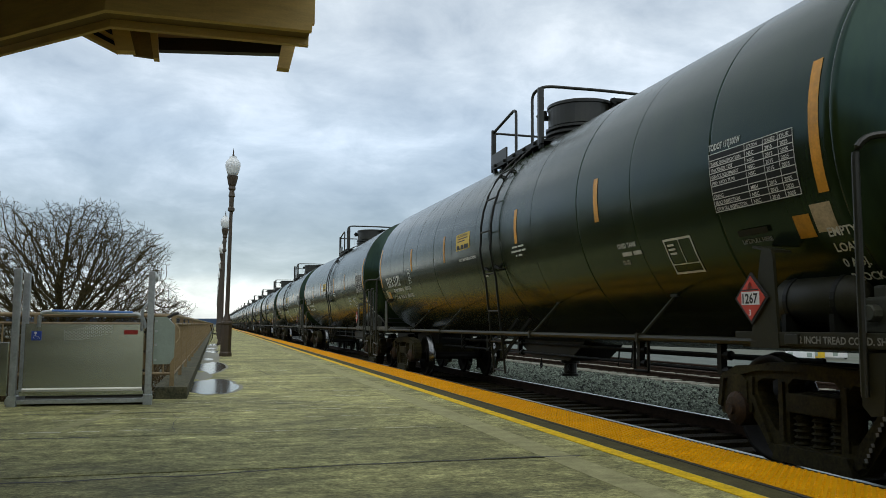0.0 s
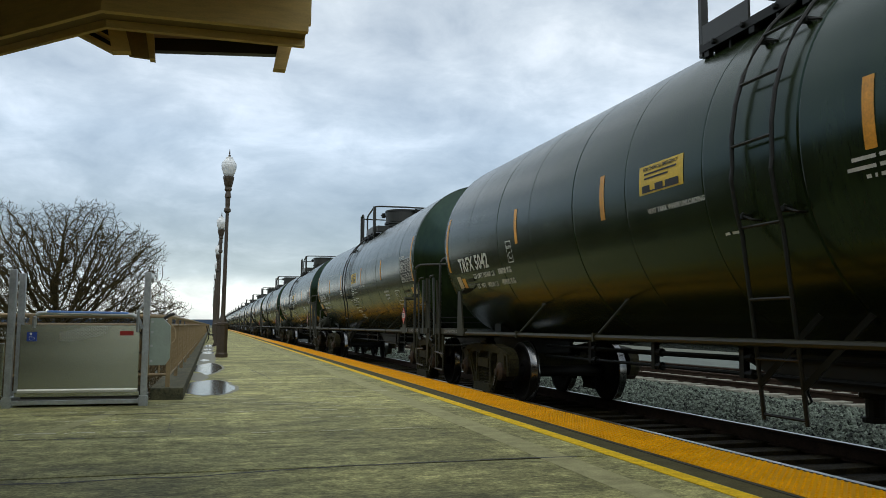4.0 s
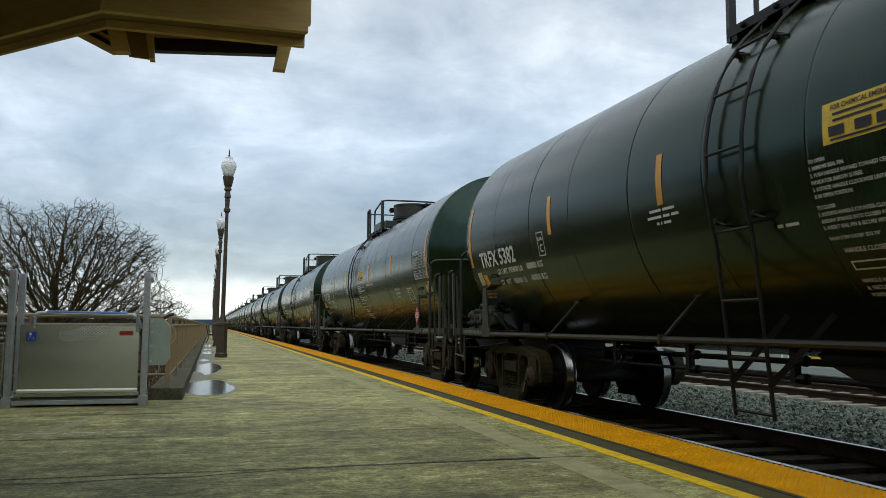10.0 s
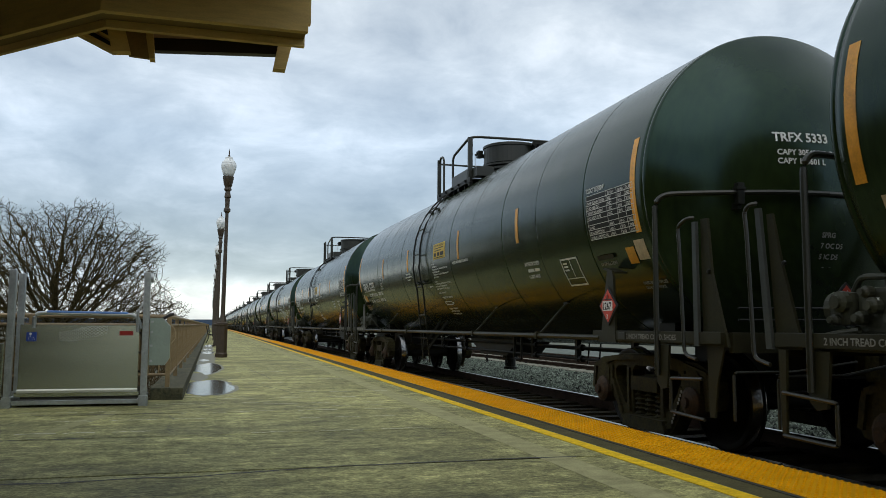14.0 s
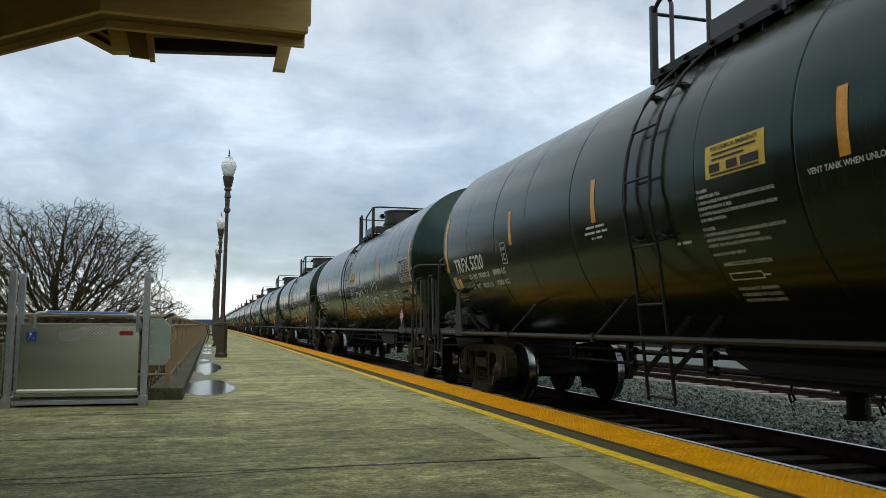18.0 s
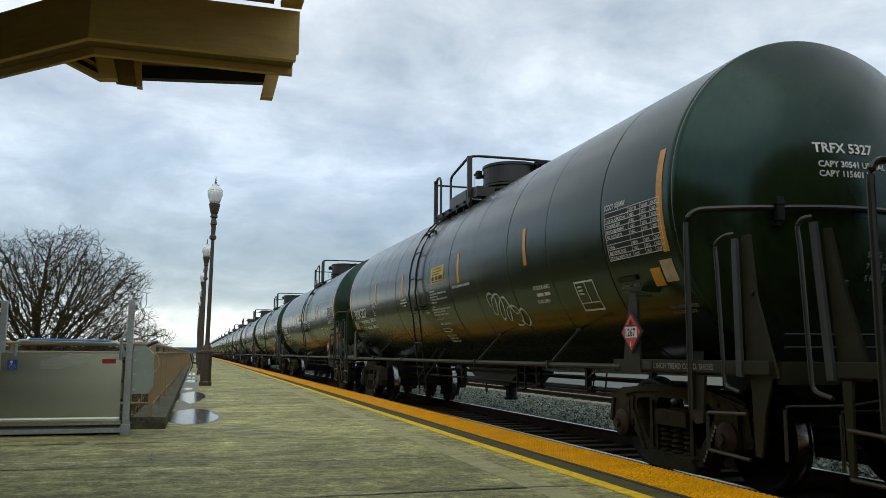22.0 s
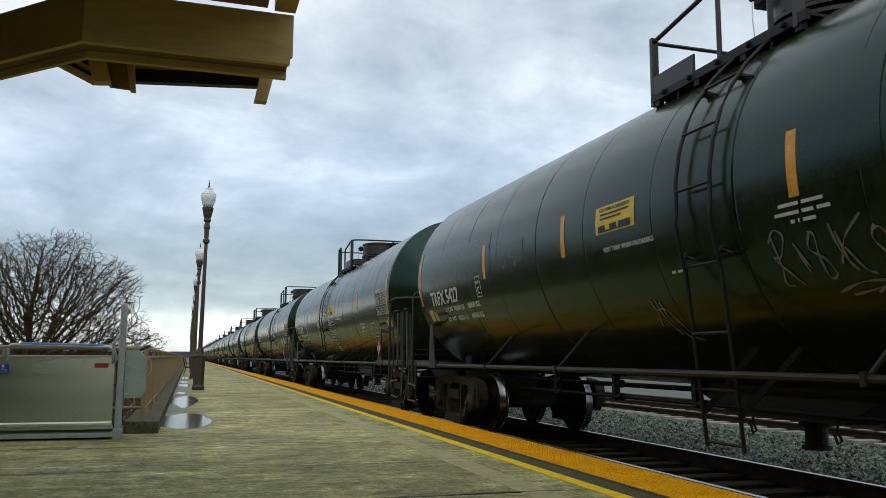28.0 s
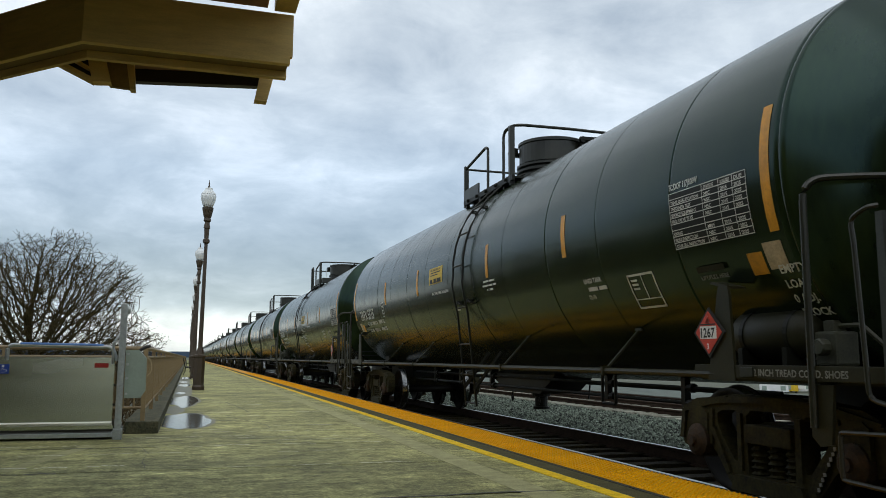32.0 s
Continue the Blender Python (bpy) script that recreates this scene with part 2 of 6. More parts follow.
def beam(bm, p0, p1, w, h, up=(0, 0, 1)):
    """A square bar from p0 to p1, w wide and h high."""
    p0, p1 = Vector(p0), Vector(p1)
    d = (p1 - p0).normalized()
    s = d.cross(Vector(up if abs(d.dot(Vector(up))) < 0.95 else (0, 1, 0))).normalized()
    u = s.cross(d)
    q = [bm.verts.new(p + s * (i * w / 2) + u * (j * h / 2)) for p in (p0, p1) for i, j in ((-1, -1), (1, -1), (1, 1), (-1, 1))]
    for f in ((3, 2, 1, 0), (4, 5, 6, 7), (0, 1, 5, 4), (1, 2, 6, 5), (2, 3, 7, 6), (3, 0, 4, 7)):
        bm.faces.new([q[i] for i in f])
    return bm


def lathe(bm, prof, m=Matrix(), seg=24, close=False):
    """Turns the profile of (radius, height) round z; m places it."""
    rings = []
    for r, z in prof:
        rings.append([bm.verts.new(m @ Vector((max(r, 1e-4) * math.cos(k * 2 * math.pi / seg), max(r, 1e-4) * math.sin(k * 2 * math.pi / seg), z))) for k in range(seg)])
    pairs = list(zip(rings, rings[1:])) + ([(rings[-1], rings[0])] if close else [])
    for a, b in pairs:
        for k in range(seg):
            bm.faces.new((a[k], a[(k + 1) % seg], b[(k + 1) % seg], b[k]))
    if not close:
        bm.faces.new(rings[0][::-1]); bm.faces.new(rings[-1])
    return bm


def prism(bm, poly, lo, hi, axis="x"):
    """The outline, drawn in the two other axes, pulled from lo to hi along the axis."""
    def at(p, k):
        return {"x": (k, p[0], p[1]), "y": (p[0], k, p[1]), "z": (p[0], p[1], k)}[axis]
    a = [bm.verts.new(at(p, lo)) for p in poly]
    b = [bm.verts.new(at(p, hi)) for p in poly]
    n = len(poly)
    for i in range(n):
        bm.faces.new((a[i], a[(i + 1) % n], b[(i + 1) % n], b[i]))
    bm.faces.new(a[::-1]); bm.faces.new(b)
    bmesh.ops.recalc_face_normals(bm, faces=bm.faces)
    return bm


def B():
    return bmesh.new()


LETTERING = {}                       # meshes of words already set


def bmtext(body, size, width=None):
    """Lettering as a flat bmesh, its left foot at the origin, x to the right and y up. width: stretched to this."""
    if (body, size) not in LETTERING:
        cu = bpy.data.curves.new("lettering", "FONT")
        cu.body, cu.size, cu.resolution_u, cu.offset = body, size * 1.37, 2, size * 0.035
        ob = bpy.data.objects.new("lettering", cu)
        scene.collection.objects.link(ob)
        LETTERING[body, size] = bpy.data.meshes.new_from_object(ob.evaluated_get(bpy.context.evaluated_depsgraph_get()))
        bpy.data.objects.remove(ob); bpy.data.curves.remove(cu)
    bm = B()
    bm.from_mesh(LETTERING[body, size])
    xs = [v.co.x for v in bm.verts]
    x0, x1 = min(xs), max(xs)
    for v in bm.verts:
        v.co.x = (v.co.x - x0) * ((width / (x1 - x0)) if width else 1)
    return bm

# ---- ground, platform, tracks ----
TRACK, RAIL_Z = 5.48, -0.20          # centre line of the near track, top of its rails
EDGE = 3.87                          # platform edge
GZ = -0.44                           # top of the ballast and the ground


def concrete():
    """Broom-finished platform concrete with cross streaks, damp stains and paler wear."""
    m = bpy.data.materials.new("platform_concrete")
    m.use_nodes = True
    n, l = m.node_tree.nodes, m.node_tree.links
    b = n["Principled BSDF"]
    tc = n.new("ShaderNodeTexCoord")

    def noise_at(scale, st, detail=6, rough=0.6):
        mp = n.new("ShaderNodeMapping"); mp.inputs["Scale"].default_value = st
        l.new(tc.outputs["Object"], mp.inputs[0])
        t = n.new("ShaderNodeTexNoise"); t.inputs["Scale"].default_value = scale; t.inputs["Detail"].default_value = detail; t.inputs["Roughness"].default_value = rough
        l.new(mp.outputs[0], t.inputs["Vector"])
        return t.outputs[0]

    def ramp_of(src, a, ca, z, cz):
        r = n.new("ShaderNodeValToRGB")
        r.color_ramp.elements[0].position, r.color_ramp.elements[0].color = a, (*ca, 1)
        r.color_ramp.elements[1].position, r.color_ramp.elements[1].color = z, (*cz, 1)
        l.new(src, r.inputs[0])
        return r.outputs[0]

    def times(a, c):
        x = n.new("ShaderNodeMix"); x.data_type, x.blend_type = "RGBA", "MULTIPLY"; x.inputs[0].default_value = 1
        l.new(a, x.inputs[6]); l.new(c, x.inputs[7])
        return x.outputs[2]

    streak = noise_at(1.0, (1.1, 1.7, 1), 8, 0.74)
    stain = noise_at(0.45, (0.8, 1.2, 1), 7, 0.62)
    grit = noise_at(60, (0.8, 1.1, 1), 5, 0.75)
    comb2 = noise_at(1.0, (24.0, 38, 1), 6, 0.75)
    mottle = noise_at(6.5, (1, 1.2, 1), 7, 0.74)
    wear = noise_at(1.0, (2.6, 3.4, 1), 8, 0.78)
    col = ramp_of(streak, 0.36, (0.265, 0.260, 0.116), 0.64, (0.500, 0.478, 0.214))
    col = times(col, ramp_of(comb2, 0.40, (0.62, 0.62, 0.60), 0.60, (1.30, 1.30, 1.30)))
    col = times(col, ramp_of(mottle, 0.38, (0.60, 0.60, 0.58), 0.62, (1.30, 1.30, 1.30)))
    col = times(col, ramp_of(wear, 0.38, (0.76, 0.76, 0.75), 0.64, (1.20, 1.19, 1.17)))
    col = times(col, ramp_of(stain, 0.38, (0.60, 0.60, 0.55), 0.60, (1.16, 1.15, 1.12)))
    broom = noise_at(1.0, (5.5, 62, 1), 7, 0.7)
    lime = noise_at(1.0, (1.9, 21, 1), 8, 0.74)
    limed = noise_at(1.0, (0.9, 0.9, 1), 4, 0.6)
    scuffed = n.new("ShaderNodeMix"); scuffed.data_type = "RGBA"; scuffed.inputs[7].default_value = (1, 1, 1, 1)
    l.new(ramp_of(noise_at(1.0, (0.7, 1.3, 1), 5, 0.6), 0.40, (0, 0, 0), 0.56, (1, 1, 1)), scuffed.inputs[0])
    l.new(ramp_of(broom, 0.42, (0.80, 0.80, 0.78), 0.60, (1.15, 1.15, 1.14)), scuffed.inputs[6])
    col = times(col, scuffed.outputs[2])
    # lime gathers in thin lines, in some places more than in others
    crust = n.new("ShaderNodeMix"); crust.data_type = "RGBA"; crust.inputs[6].default_value = (1, 1, 1, 1)
    l.new(ramp_of(limed, 0.44, (0, 0, 0), 0.58, (1, 1, 1)), crust.inputs[0])
    l.new(ramp_of(lime, 0.54, (0.97, 0.97, 0.97), 0.62, (1.75, 1.78, 1.95)), crust.inputs[7])
    col = times(col, crust.outputs[2])
    col = times(col, ramp_of(grit, 0.36, (0.66, 0.66, 0.66), 0.64, (1.28, 1.28, 1.28)))
    l.new(col, b.inputs["Base Color"])
    rr = n.new("ShaderNodeMapRange"); rr.inputs[1].default_value, rr.inputs[2].default_value, rr.inputs[3].default_value, rr.inputs[4].default_value = 0.35, 0.62, 0.72, 0.9
    l.new(stain, rr.inputs[0]); l.new(rr.outputs[0], b.inputs["Roughness"])
    b.inputs["Specular IOR Level"].default_value = 0.3
    bp = n.new("ShaderNodeBump"); bp.inputs["Strength"].default_value = 0.4; bp.inputs["Distance"].default_value = 0.004
    l.new(mottle, bp.inputs["Height"]); l.new(bp.outputs[0], b.inputs["Normal"])
    return m


M_CONC = concrete()
M_CURB = mat("curb_concrete", (0.13, 0.122, 0.066), 0.9, scale=4, bump=0.3, bscale=30, col2=(0.020, 0.022, 0.009))
M_DKBAND = mat("dark_joint_and_gap_shade", (0.045, 0.042, 0.03), 0.7, vary=0.3, scale=5, bump=0.1)
M_WATER = bpy.data.materials.new("puddle_water")
M_WATER.use_nodes = True
M_WATER.node_tree.nodes["Principled BSDF"].inputs["Base Color"].default_value = (0.055, 0.055, 0.04, 1)
M_WATER.node_tree.nodes["Principled BSDF"].inputs["IOR"].default_value = 1.33
M_WATER.node_tree.nodes["Principled BSDF"].inputs["Roughness"].default_value = 0.12

bm = B()
bmesh.ops.create_grid(bm, x_segments=60, y_segments=60, size=2500)
tagged(part("ground", bm, M_GROUND), "pale grey gravel yard ground reaching the horizon", "ground", kind="structure").location = (0, 1000, GZ - 0.02)

# ballast bed under both tracks, darkened for the shaded gaps between stones
bm = B()
prism(bm, [(3.6, GZ - 0.2), (3.6, -0.40), (13.1, -0.40), (13.6, GZ - 0.03)], -40, 700, "y")
tagged(part("ballast_bed", bm, M_BALLAST), "grey crushed-stone ballast bed under the tracks", "ballast", kind="structure")

# slabs of the platform, parted by joints across it
JOINTS = [-24, -18, -12, -6, -2, 2.0, 5.62, 7.46, 9.32, 11.0, 11.8, 14.8, 18.2, 21.6, 25, 29, 33, 37, 41, 45, 50, 56, 64, 72, 80, 90, 100, 112, 126, 142, 160, 180, 205, 235, 270]
platform = tagged(new("platform"), "weathered broom-finished concrete station platform with cross joints", "platform", kind="structure")
for a, c in zip(JOINTS, JOINTS[1:]):
    bm = B()
    g = 0.004
    box(bm, -5.0 if c <= 11 else -0.6, 3.03 - 0.004, a + (0.016 if a == 5.62 else 0.010 if a in (7.46, 9.32) else g), c - (0.016 if c == 5.62 else 0.010 if c in (7.46, 9.32) else g), -0.5, 0.0, 0.005)
    part("slab", bm, M_CONC, platform)
bm = B()
box(bm, -4.99, 3.0, -24, 10.99, -0.5, -0.06)
box(bm, -0.59, 3.0, 10.99, 270, -0.5, -0.02)
part("joint_filler", bm, M_DKBAND, platform)
bm = B()
box(bm, 3.03, 3.235, -24, 270, -0.5, -0.002)
part("edge_strip", bm, M_EDGE, platform)
bm = B()
box(bm, 3.215, 3.25, -24, 270, -0.1, 0.004)
part("dark_joint", bm, M_DKBAND, platform, "dark grey rubber joint beside the tactile strip")
bm = B()
box(bm, EDGE - 0.045, EDGE, -24, 270, -0.5, -0.001, 0.008)
part("edge_nosing", bm, M_CURB, platform)

# yellow line
bm = B()
box(bm, 2.875, 3.0, -24, 270, 0.001, 0.005)
tagged(part("yellow_line", bm, M_YLINE), "worn yellow safety line painted on the concrete", "painted line", kind="structure")

# tactile tiles with their domes
tact = tagged(new("tactile_strip"), "yellow tactile warning strip with raised domes along the platform edge", "tactile paving", kind="structure")
TW, TL = EDGE - 0.05 - 3.255, 1.22


def tactile_tile(domes):
    bm = B()
    box(bm, 3.255, EDGE - 0.05, 0.002, TL - 0.002, -0.05, 0.006, 0.002)
    if domes:
        nx, ny = 10, 20
        for i in range(nx):
            for j in range(ny):
                cx, cy = 3.255 + (i + 0.5) * TW / nx, (j + 0.5) * TL / ny
                ring0 = [bm.verts.new((cx + 0.0135 * math.cos(k * math.pi / 3), cy + 0.0135 * math.sin(k * math.pi / 3), 0.006)) for k in range(6)]
                ring1 = [bm.verts.new((cx + 0.008 * math.cos(k * math.pi / 3), cy + 0.008 * math.sin(k * math.pi / 3), 0.017)) for k in range(6)]
                for k in range(6):
                    bm.faces.new((ring0[k], ring0[(k + 1) % 6], ring1[(k + 1) % 6], ring1[k]))
                bm.faces.new(ring1)
    return bm


tile = part("tactile_tile", tactile_tile(True), M_TACT, tact)
plain = part("tactile_tile", tactile_tile(False), M_TACT, tact)
tile.location.y, plain.location.y = 2, -22 + 0.0
for i in range(-18, 220):
    y = 2 + i * TL
    if i == 0 or y < -21:
        continue
    src = tile if 0 < i < 40 else plain
    ob = src.copy()
    scene.collection.objects.link(ob)
    ob.location.y = y


def rail_profile(x, top):
    s = 0.172
    return [(x + a, top - c) for a, c in ((-0.066, s), (-0.066, s - 0.012), (-0.012, s - 0.03), (-0.009, 0.045), (-0.034, 0.032), (-0.034, 0.004), (-0.028, 0), (0.028, 0), (0.034, 0.004), (0.034, 0.032), (0.009, 0.045), (0.012, s - 0.03), (0.066, s - 0.012), (0.066, s))]


def track(x, name, tie_mat, label, shiny):
    tr = tagged(new(name), label, "railway track", kind="structure")
    for sx in (-0.7525, 0.7525):
        bm = B()
        prism(bm, rail_profile(x + sx, RAIL_Z), -40, 700, "y")
        r = part("rail", bm, M_RAIL, tr, "rusty steel rail")
        bm = B()
        box(bm, x + sx - 0.03, x + sx + 0.03, -40, 700, RAIL_Z - 0.004, RAIL_Z + 0.001)
        part("rail_head", bm, M_RAILTOP if shiny else M_RAIL, r, "polished running surface" if shiny else "")
    base = None
    rest = B()
    for i in range(300):
        y = -8 + i * 0.56
        if y < 110:
            if base is None:
                bm = B()
                box(bm, -1.28, 1.28, -0.125, 0.125, -0.57, -0.372, 0.015)
                base = part("tie", bm, tie_mat, tr)
                ob = base
            else:
                ob = base.copy()
                scene.collection.objects.link(ob)
            ob.location = (x + random.uniform(-0.03, 0.03), y, random.uniform(-0.006, 0.006) + (0.022 if shiny else 0.05))
            ob.rotation_euler.z = random.uniform(-0.015, 0.015)
        else:
            box(rest, x - 1.28, x + 1.28, y - 0.125, y + 0.125, -0.57, -0.35)
    tagged(part("far_ties", rest, tie_mat, tr), kind="stuff")


# Strip of ballast darkened in colour for the shade under the train.
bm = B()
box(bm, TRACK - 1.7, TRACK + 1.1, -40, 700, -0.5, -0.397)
tagged(part("grimy_bed", bm, M_BEDSHADE), "ballast under the main track, darkened for the train's shade", "ballast", kind="structure")
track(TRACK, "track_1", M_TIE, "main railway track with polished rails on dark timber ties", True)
track(11.7, "track_2", M_CTIE, "second railway track with rusty rails on pale concrete ties", False)

# loose stones of the ballast between the tracks, where it is seen nearest
rng = np.random.RandomState(4)


def stone_mesh(count, x0, x1, y0, y1, smin, smax, zfun):
    base = np.array([(1, 0, 0), (-1, 0, 0), (0, 1, 0), (0, -1, 0), (0, 0, 1), (0, 0, -1)], float)
    tri = np.array([(0, 2, 4), (2, 1, 4), (1, 3, 4), (3, 0, 4), (2, 0, 5), (1, 2, 5), (3, 1, 5), (0, 3, 5)])
    cx = rng.uniform(x0, x1, count)
    cy = y0 + (y1 - y0) * rng.uniform(0, 1, count) ** 1.6
    size = rng.uniform(smin, smax, count)
    v = base[None] * size[:, None, None] * rng.uniform(0.5, 1.25, (count, 6, 3))
    v += rng.uniform(-0.25, 0.25, (count, 6, 3)) * size[:, None, None]
    a = rng.uniform(0, 6.28, count)
    ca, sa = np.cos(a)[:, None], np.sin(a)[:, None]
    v = np.stack([v[..., 0] * ca - v[..., 1] * sa, v[..., 0] * sa + v[..., 1] * ca, v[..., 2] * 0.8], -1)
    v += np.stack([cx, cy, zfun(cx) + size * rng.uniform(-0.2, 0.5, count)], -1)[:, None]
    f = (tri[None] + np.arange(count)[:, None, None] * 6).reshape(-1, 3)
    me = bpy.data.meshes.new("ballast_stones")
    me.from_pydata(v.reshape(-1, 3).tolist(), [], f.tolist())
    return me


def stones_mat():
    m = mat("ballast_stone_mix", (0.068, 0.082, 0.064), 0.8, vary=0.3, scale=25, bump=0.1)
    n, l = m.node_tree.nodes, m.node_tree.links
    g = n.new("ShaderNodeNewGeometry")
    hv = n.new("ShaderNodeHueSaturation")
    mr = n.new("ShaderNodeMapRange"); mr.inputs[3].default_value, mr.inputs[4].default_value = 0.02, 2.9
    b = n["Principled BSDF"]
    src = b.inputs["Base Color"].links[0].from_socket
    l.new(g.outputs["Random Per Island"], mr.inputs[0]); l.new(mr.outputs[0], hv.inputs["Value"])
    l.new(src, hv.inputs["Color"]); l.new(hv.outputs[0], b.inputs["Base Color"])
    return m


M_STONES = stones_mat()
M_STONES.node_tree.nodes["Principled BSDF"].inputs["Specular IOR Level"].default_value = 0.2
me = stone_mesh(72000, 6.55, 10.42, 3, 60, 0.020, 0.048, lambda x: -0.375 + 0.0 * x)
me.materials.append(M_STONES)
tagged(new("ballast_stones", me), "loose grey crushed stones between the two tracks", "ballast", kind="stuff")

# curb under the fence
bm = B()
box(bm, -0.72, -0.32, 11.0, 230, -0.3, 0.15, 0.02)
tagged(part("fence_curb", bm, M_CURB), "low weathered concrete curb under the tan fence", "curb", kind="structure")

# far hills, the haze of distance put into their blue colour
bm = B()
pts = []
for i in range(181):
    a = radians(-90 + i)
    h = 13 + 9 * noise.noise((i * 0.09, 3.1, 0)) + 4 * noise.noise((i * 0.33, 1.0, 0))
    pts.append((2200 * math.sin(a), 2200 * math.cos(a), max(h, 3)))
lo = [bm.verts.new((x, y, -5)) for x, y, h in pts]
hi = [bm.verts.new((x, y, h)) for x, y, h in pts]
for i in range(180):
    bm.faces.new((lo[i], lo[i + 1], hi[i + 1], hi[i]))
tagged(part("backdrop_hills", bm, M_HILL), "low blue hills along the far horizon", "hills", kind="structure")


# ---- the train ----
R, ZC = 1.56, 2.50                  # tank radius, its centre over the rail
TURN_Y = Matrix.Rotation(radians(-90), 4, "X")
TURN_X = Matrix.Rotation(radians(90), 4, "Y")
SLOPE = 0.008                       # the two halves of a tank rise towards its ends
BELLY = 1.04                        # the lower half of the jacket is a little deeper
PITCH = 18.1                        # from one car to the next
BOGIE = 6.92


def wrap(bm, y0, deg, off=0.006):
    """Lays a flat bmesh (x to the right, y up) on the tank's platform side, its origin at y0 and at that angle over the tank's axis."""
    for v in bm.verts:
        a = radians(deg) + v.co.y / R
        r = R + off + v.co.z
        y = y0 - v.co.x
        a = math.asin(max(-0.99, min(0.99, math.sin(a) - SLOPE * abs(y) / r)))
        v.co = (-r * math.cos(a), y, ZC + r * math.sin(a) * (BELLY if a < 0 else 1) + SLOPE * abs(y))
    return bm


def quad(bm, u0, u1, v0, v1, n=1, z=0.0):
    """A flat strip in n steps upwards."""
    rows = [[bm.verts.new((u, v0 + (v1 - v0) * i / n, z)) for u in (u0, u1)] for i in range(n + 1)]
    for a, c in zip(rows, rows[1:]):
        bm.faces.new((a[0], a[1], c[1], c[0]))
    return bm


def block(lines, size, gap, width=None):
    """Several lines of lettering, the first on top."""
    bm = B()
    for i, s in enumerate(lines):
        if not s:
            continue
        t = bmtext(s, size, width)
        off = len(bm.verts)
        tm = bpy.data.meshes.new("line")
        bmesh.ops.translate(t, verts=t.verts, vec=(0, -i * gap, 0))
        t.to_mesh(tm); t.free()
        bm.from_mesh(tm)
        bpy.data.meshes.remove(tm)
    return bm


def bars(widths, size, gap):
    """Plain bars for lettering too small to read."""
    bm = B()
    for i, w in enumerate(widths):
        if w:
            quad(bm, 0, w, -i * gap, -i * gap + size)
    return bm


def words(rows, size, gap):
    """Rows of short bars for words too small to read, each row centred under the first."""
    bm = B()
    mid = 0.24
    for i, row in enumerate(rows):
        u = mid - (sum(row) + 0.03 * (len(row) - 1)) / 2
        for w in row:
            quad(bm, u, u + w, -i * gap, -i * gap + size)
            u += w + 0.03
    return bm


def stencil(bm, material, car, label=""):
    return tagged(part("stencil", bm, material, car, label), kind="stuff")


RC, RK, Y_TAN = 2.45, 0.06, 7.74     # crown and knuckle radius of the heads, where they begin
Y_C = Y_TAN - math.sqrt((RC - RK) ** 2 - (R - RK) ** 2)
R_X = (R - RK) * RC / (RC - RK)     # where crown and knuckle meet


ENDS = {"P": (0.15, 0.0), "Q": (0.02, 0.16)}  # how far the near and the far end of a car lie further out


def head_y(r):
    """How far from the car's middle the head lies at the radius r."""
    if r < R_X:
        return Y_C + math.sqrt(RC * RC - r * r)
    return Y_TAN + math.sqrt(max(0.0, RK * RK - (r - R + RK) ** 2))


SEAMS = {"P": ((-6.58, 1), (-5.2, 0), (-3.93, 1), (-2.53, 0), (-1.3, 1), (-0.07, 0), (1.18, 0), (2.45, 1), (3.86, 0), (5.07, 1), (6.4, 0)),
         "Q": ((-6.37, 1), (-5.0, 0), (-3.75, 1), (-2.36, 0), (-1.14, 1), (0.03, 0), (1.36, 0), (2.6, 1), (3.92, 0), (5.16, 1), (6.5, 0))}  # 1: open joint of the jacket, 0: flush weld


def tank_shell(seg, dn, df, kind):
    radii = [R_X * i / 7 for i in range(8)] + [R - RK + RK * math.sin(math.asin((R_X - R + RK) / RK) + (math.pi / 2 - math.asin((R_X - R + RK) / RK)) * i / 10) for i in range(1, 11)]
    prof = [(r, -head_y(r) - dn) for r in radii]
    for y, groove in SEAMS[kind]:
        if groove:
            prof += [(R, y - 0.06), (R, y - 0.02), (R, y - 0.012), (R - 0.010, y - 0.008), (R - 0.010, y + 0.008), (R, y + 0.012), (R, y + 0.02), (R, y + 0.06)]
        else:
            prof += [(R, y - 0.05), (R, y - 0.016), (R, y - 0.009), (R - 0.003, y - 0.005), (R - 0.003, y + 0.005), (R, y + 0.009), (R, y + 0.016), (R, y + 0.05)]
    prof.insert(len(radii), (R, -Y_TAN - dn + 0.012))
    for p in ((R - 0.007, -Y_TAN - dn + 0.016), (R - 0.007, -Y_TAN - dn + 0.026), (R, -Y_TAN - dn + 0.03), (R, -Y_TAN - dn + 0.08))[::-1]:
        prof.insert(len(radii) + 1, p)
    prof += [(R, Y_TAN + df - 0.08), (R, Y_TAN + df - 0.03), (R - 0.007, Y_TAN + df - 0.026), (R - 0.007, Y_TAN + df - 0.016), (R, Y_TAN + df - 0.012)]
    prof += [(r, head_y(r) + df) for r in reversed(radii)]
    bm = B()
    lathe(bm, prof, Matrix.Translation((0, 0, ZC)) @ TURN_Y, seg)
    for v in bm.verts:
        if v.co.z < ZC:
            v.co.z = ZC - (ZC - v.co.z) * BELLY
        v.co.z += SLOPE * abs(v.co.y)
    return bm


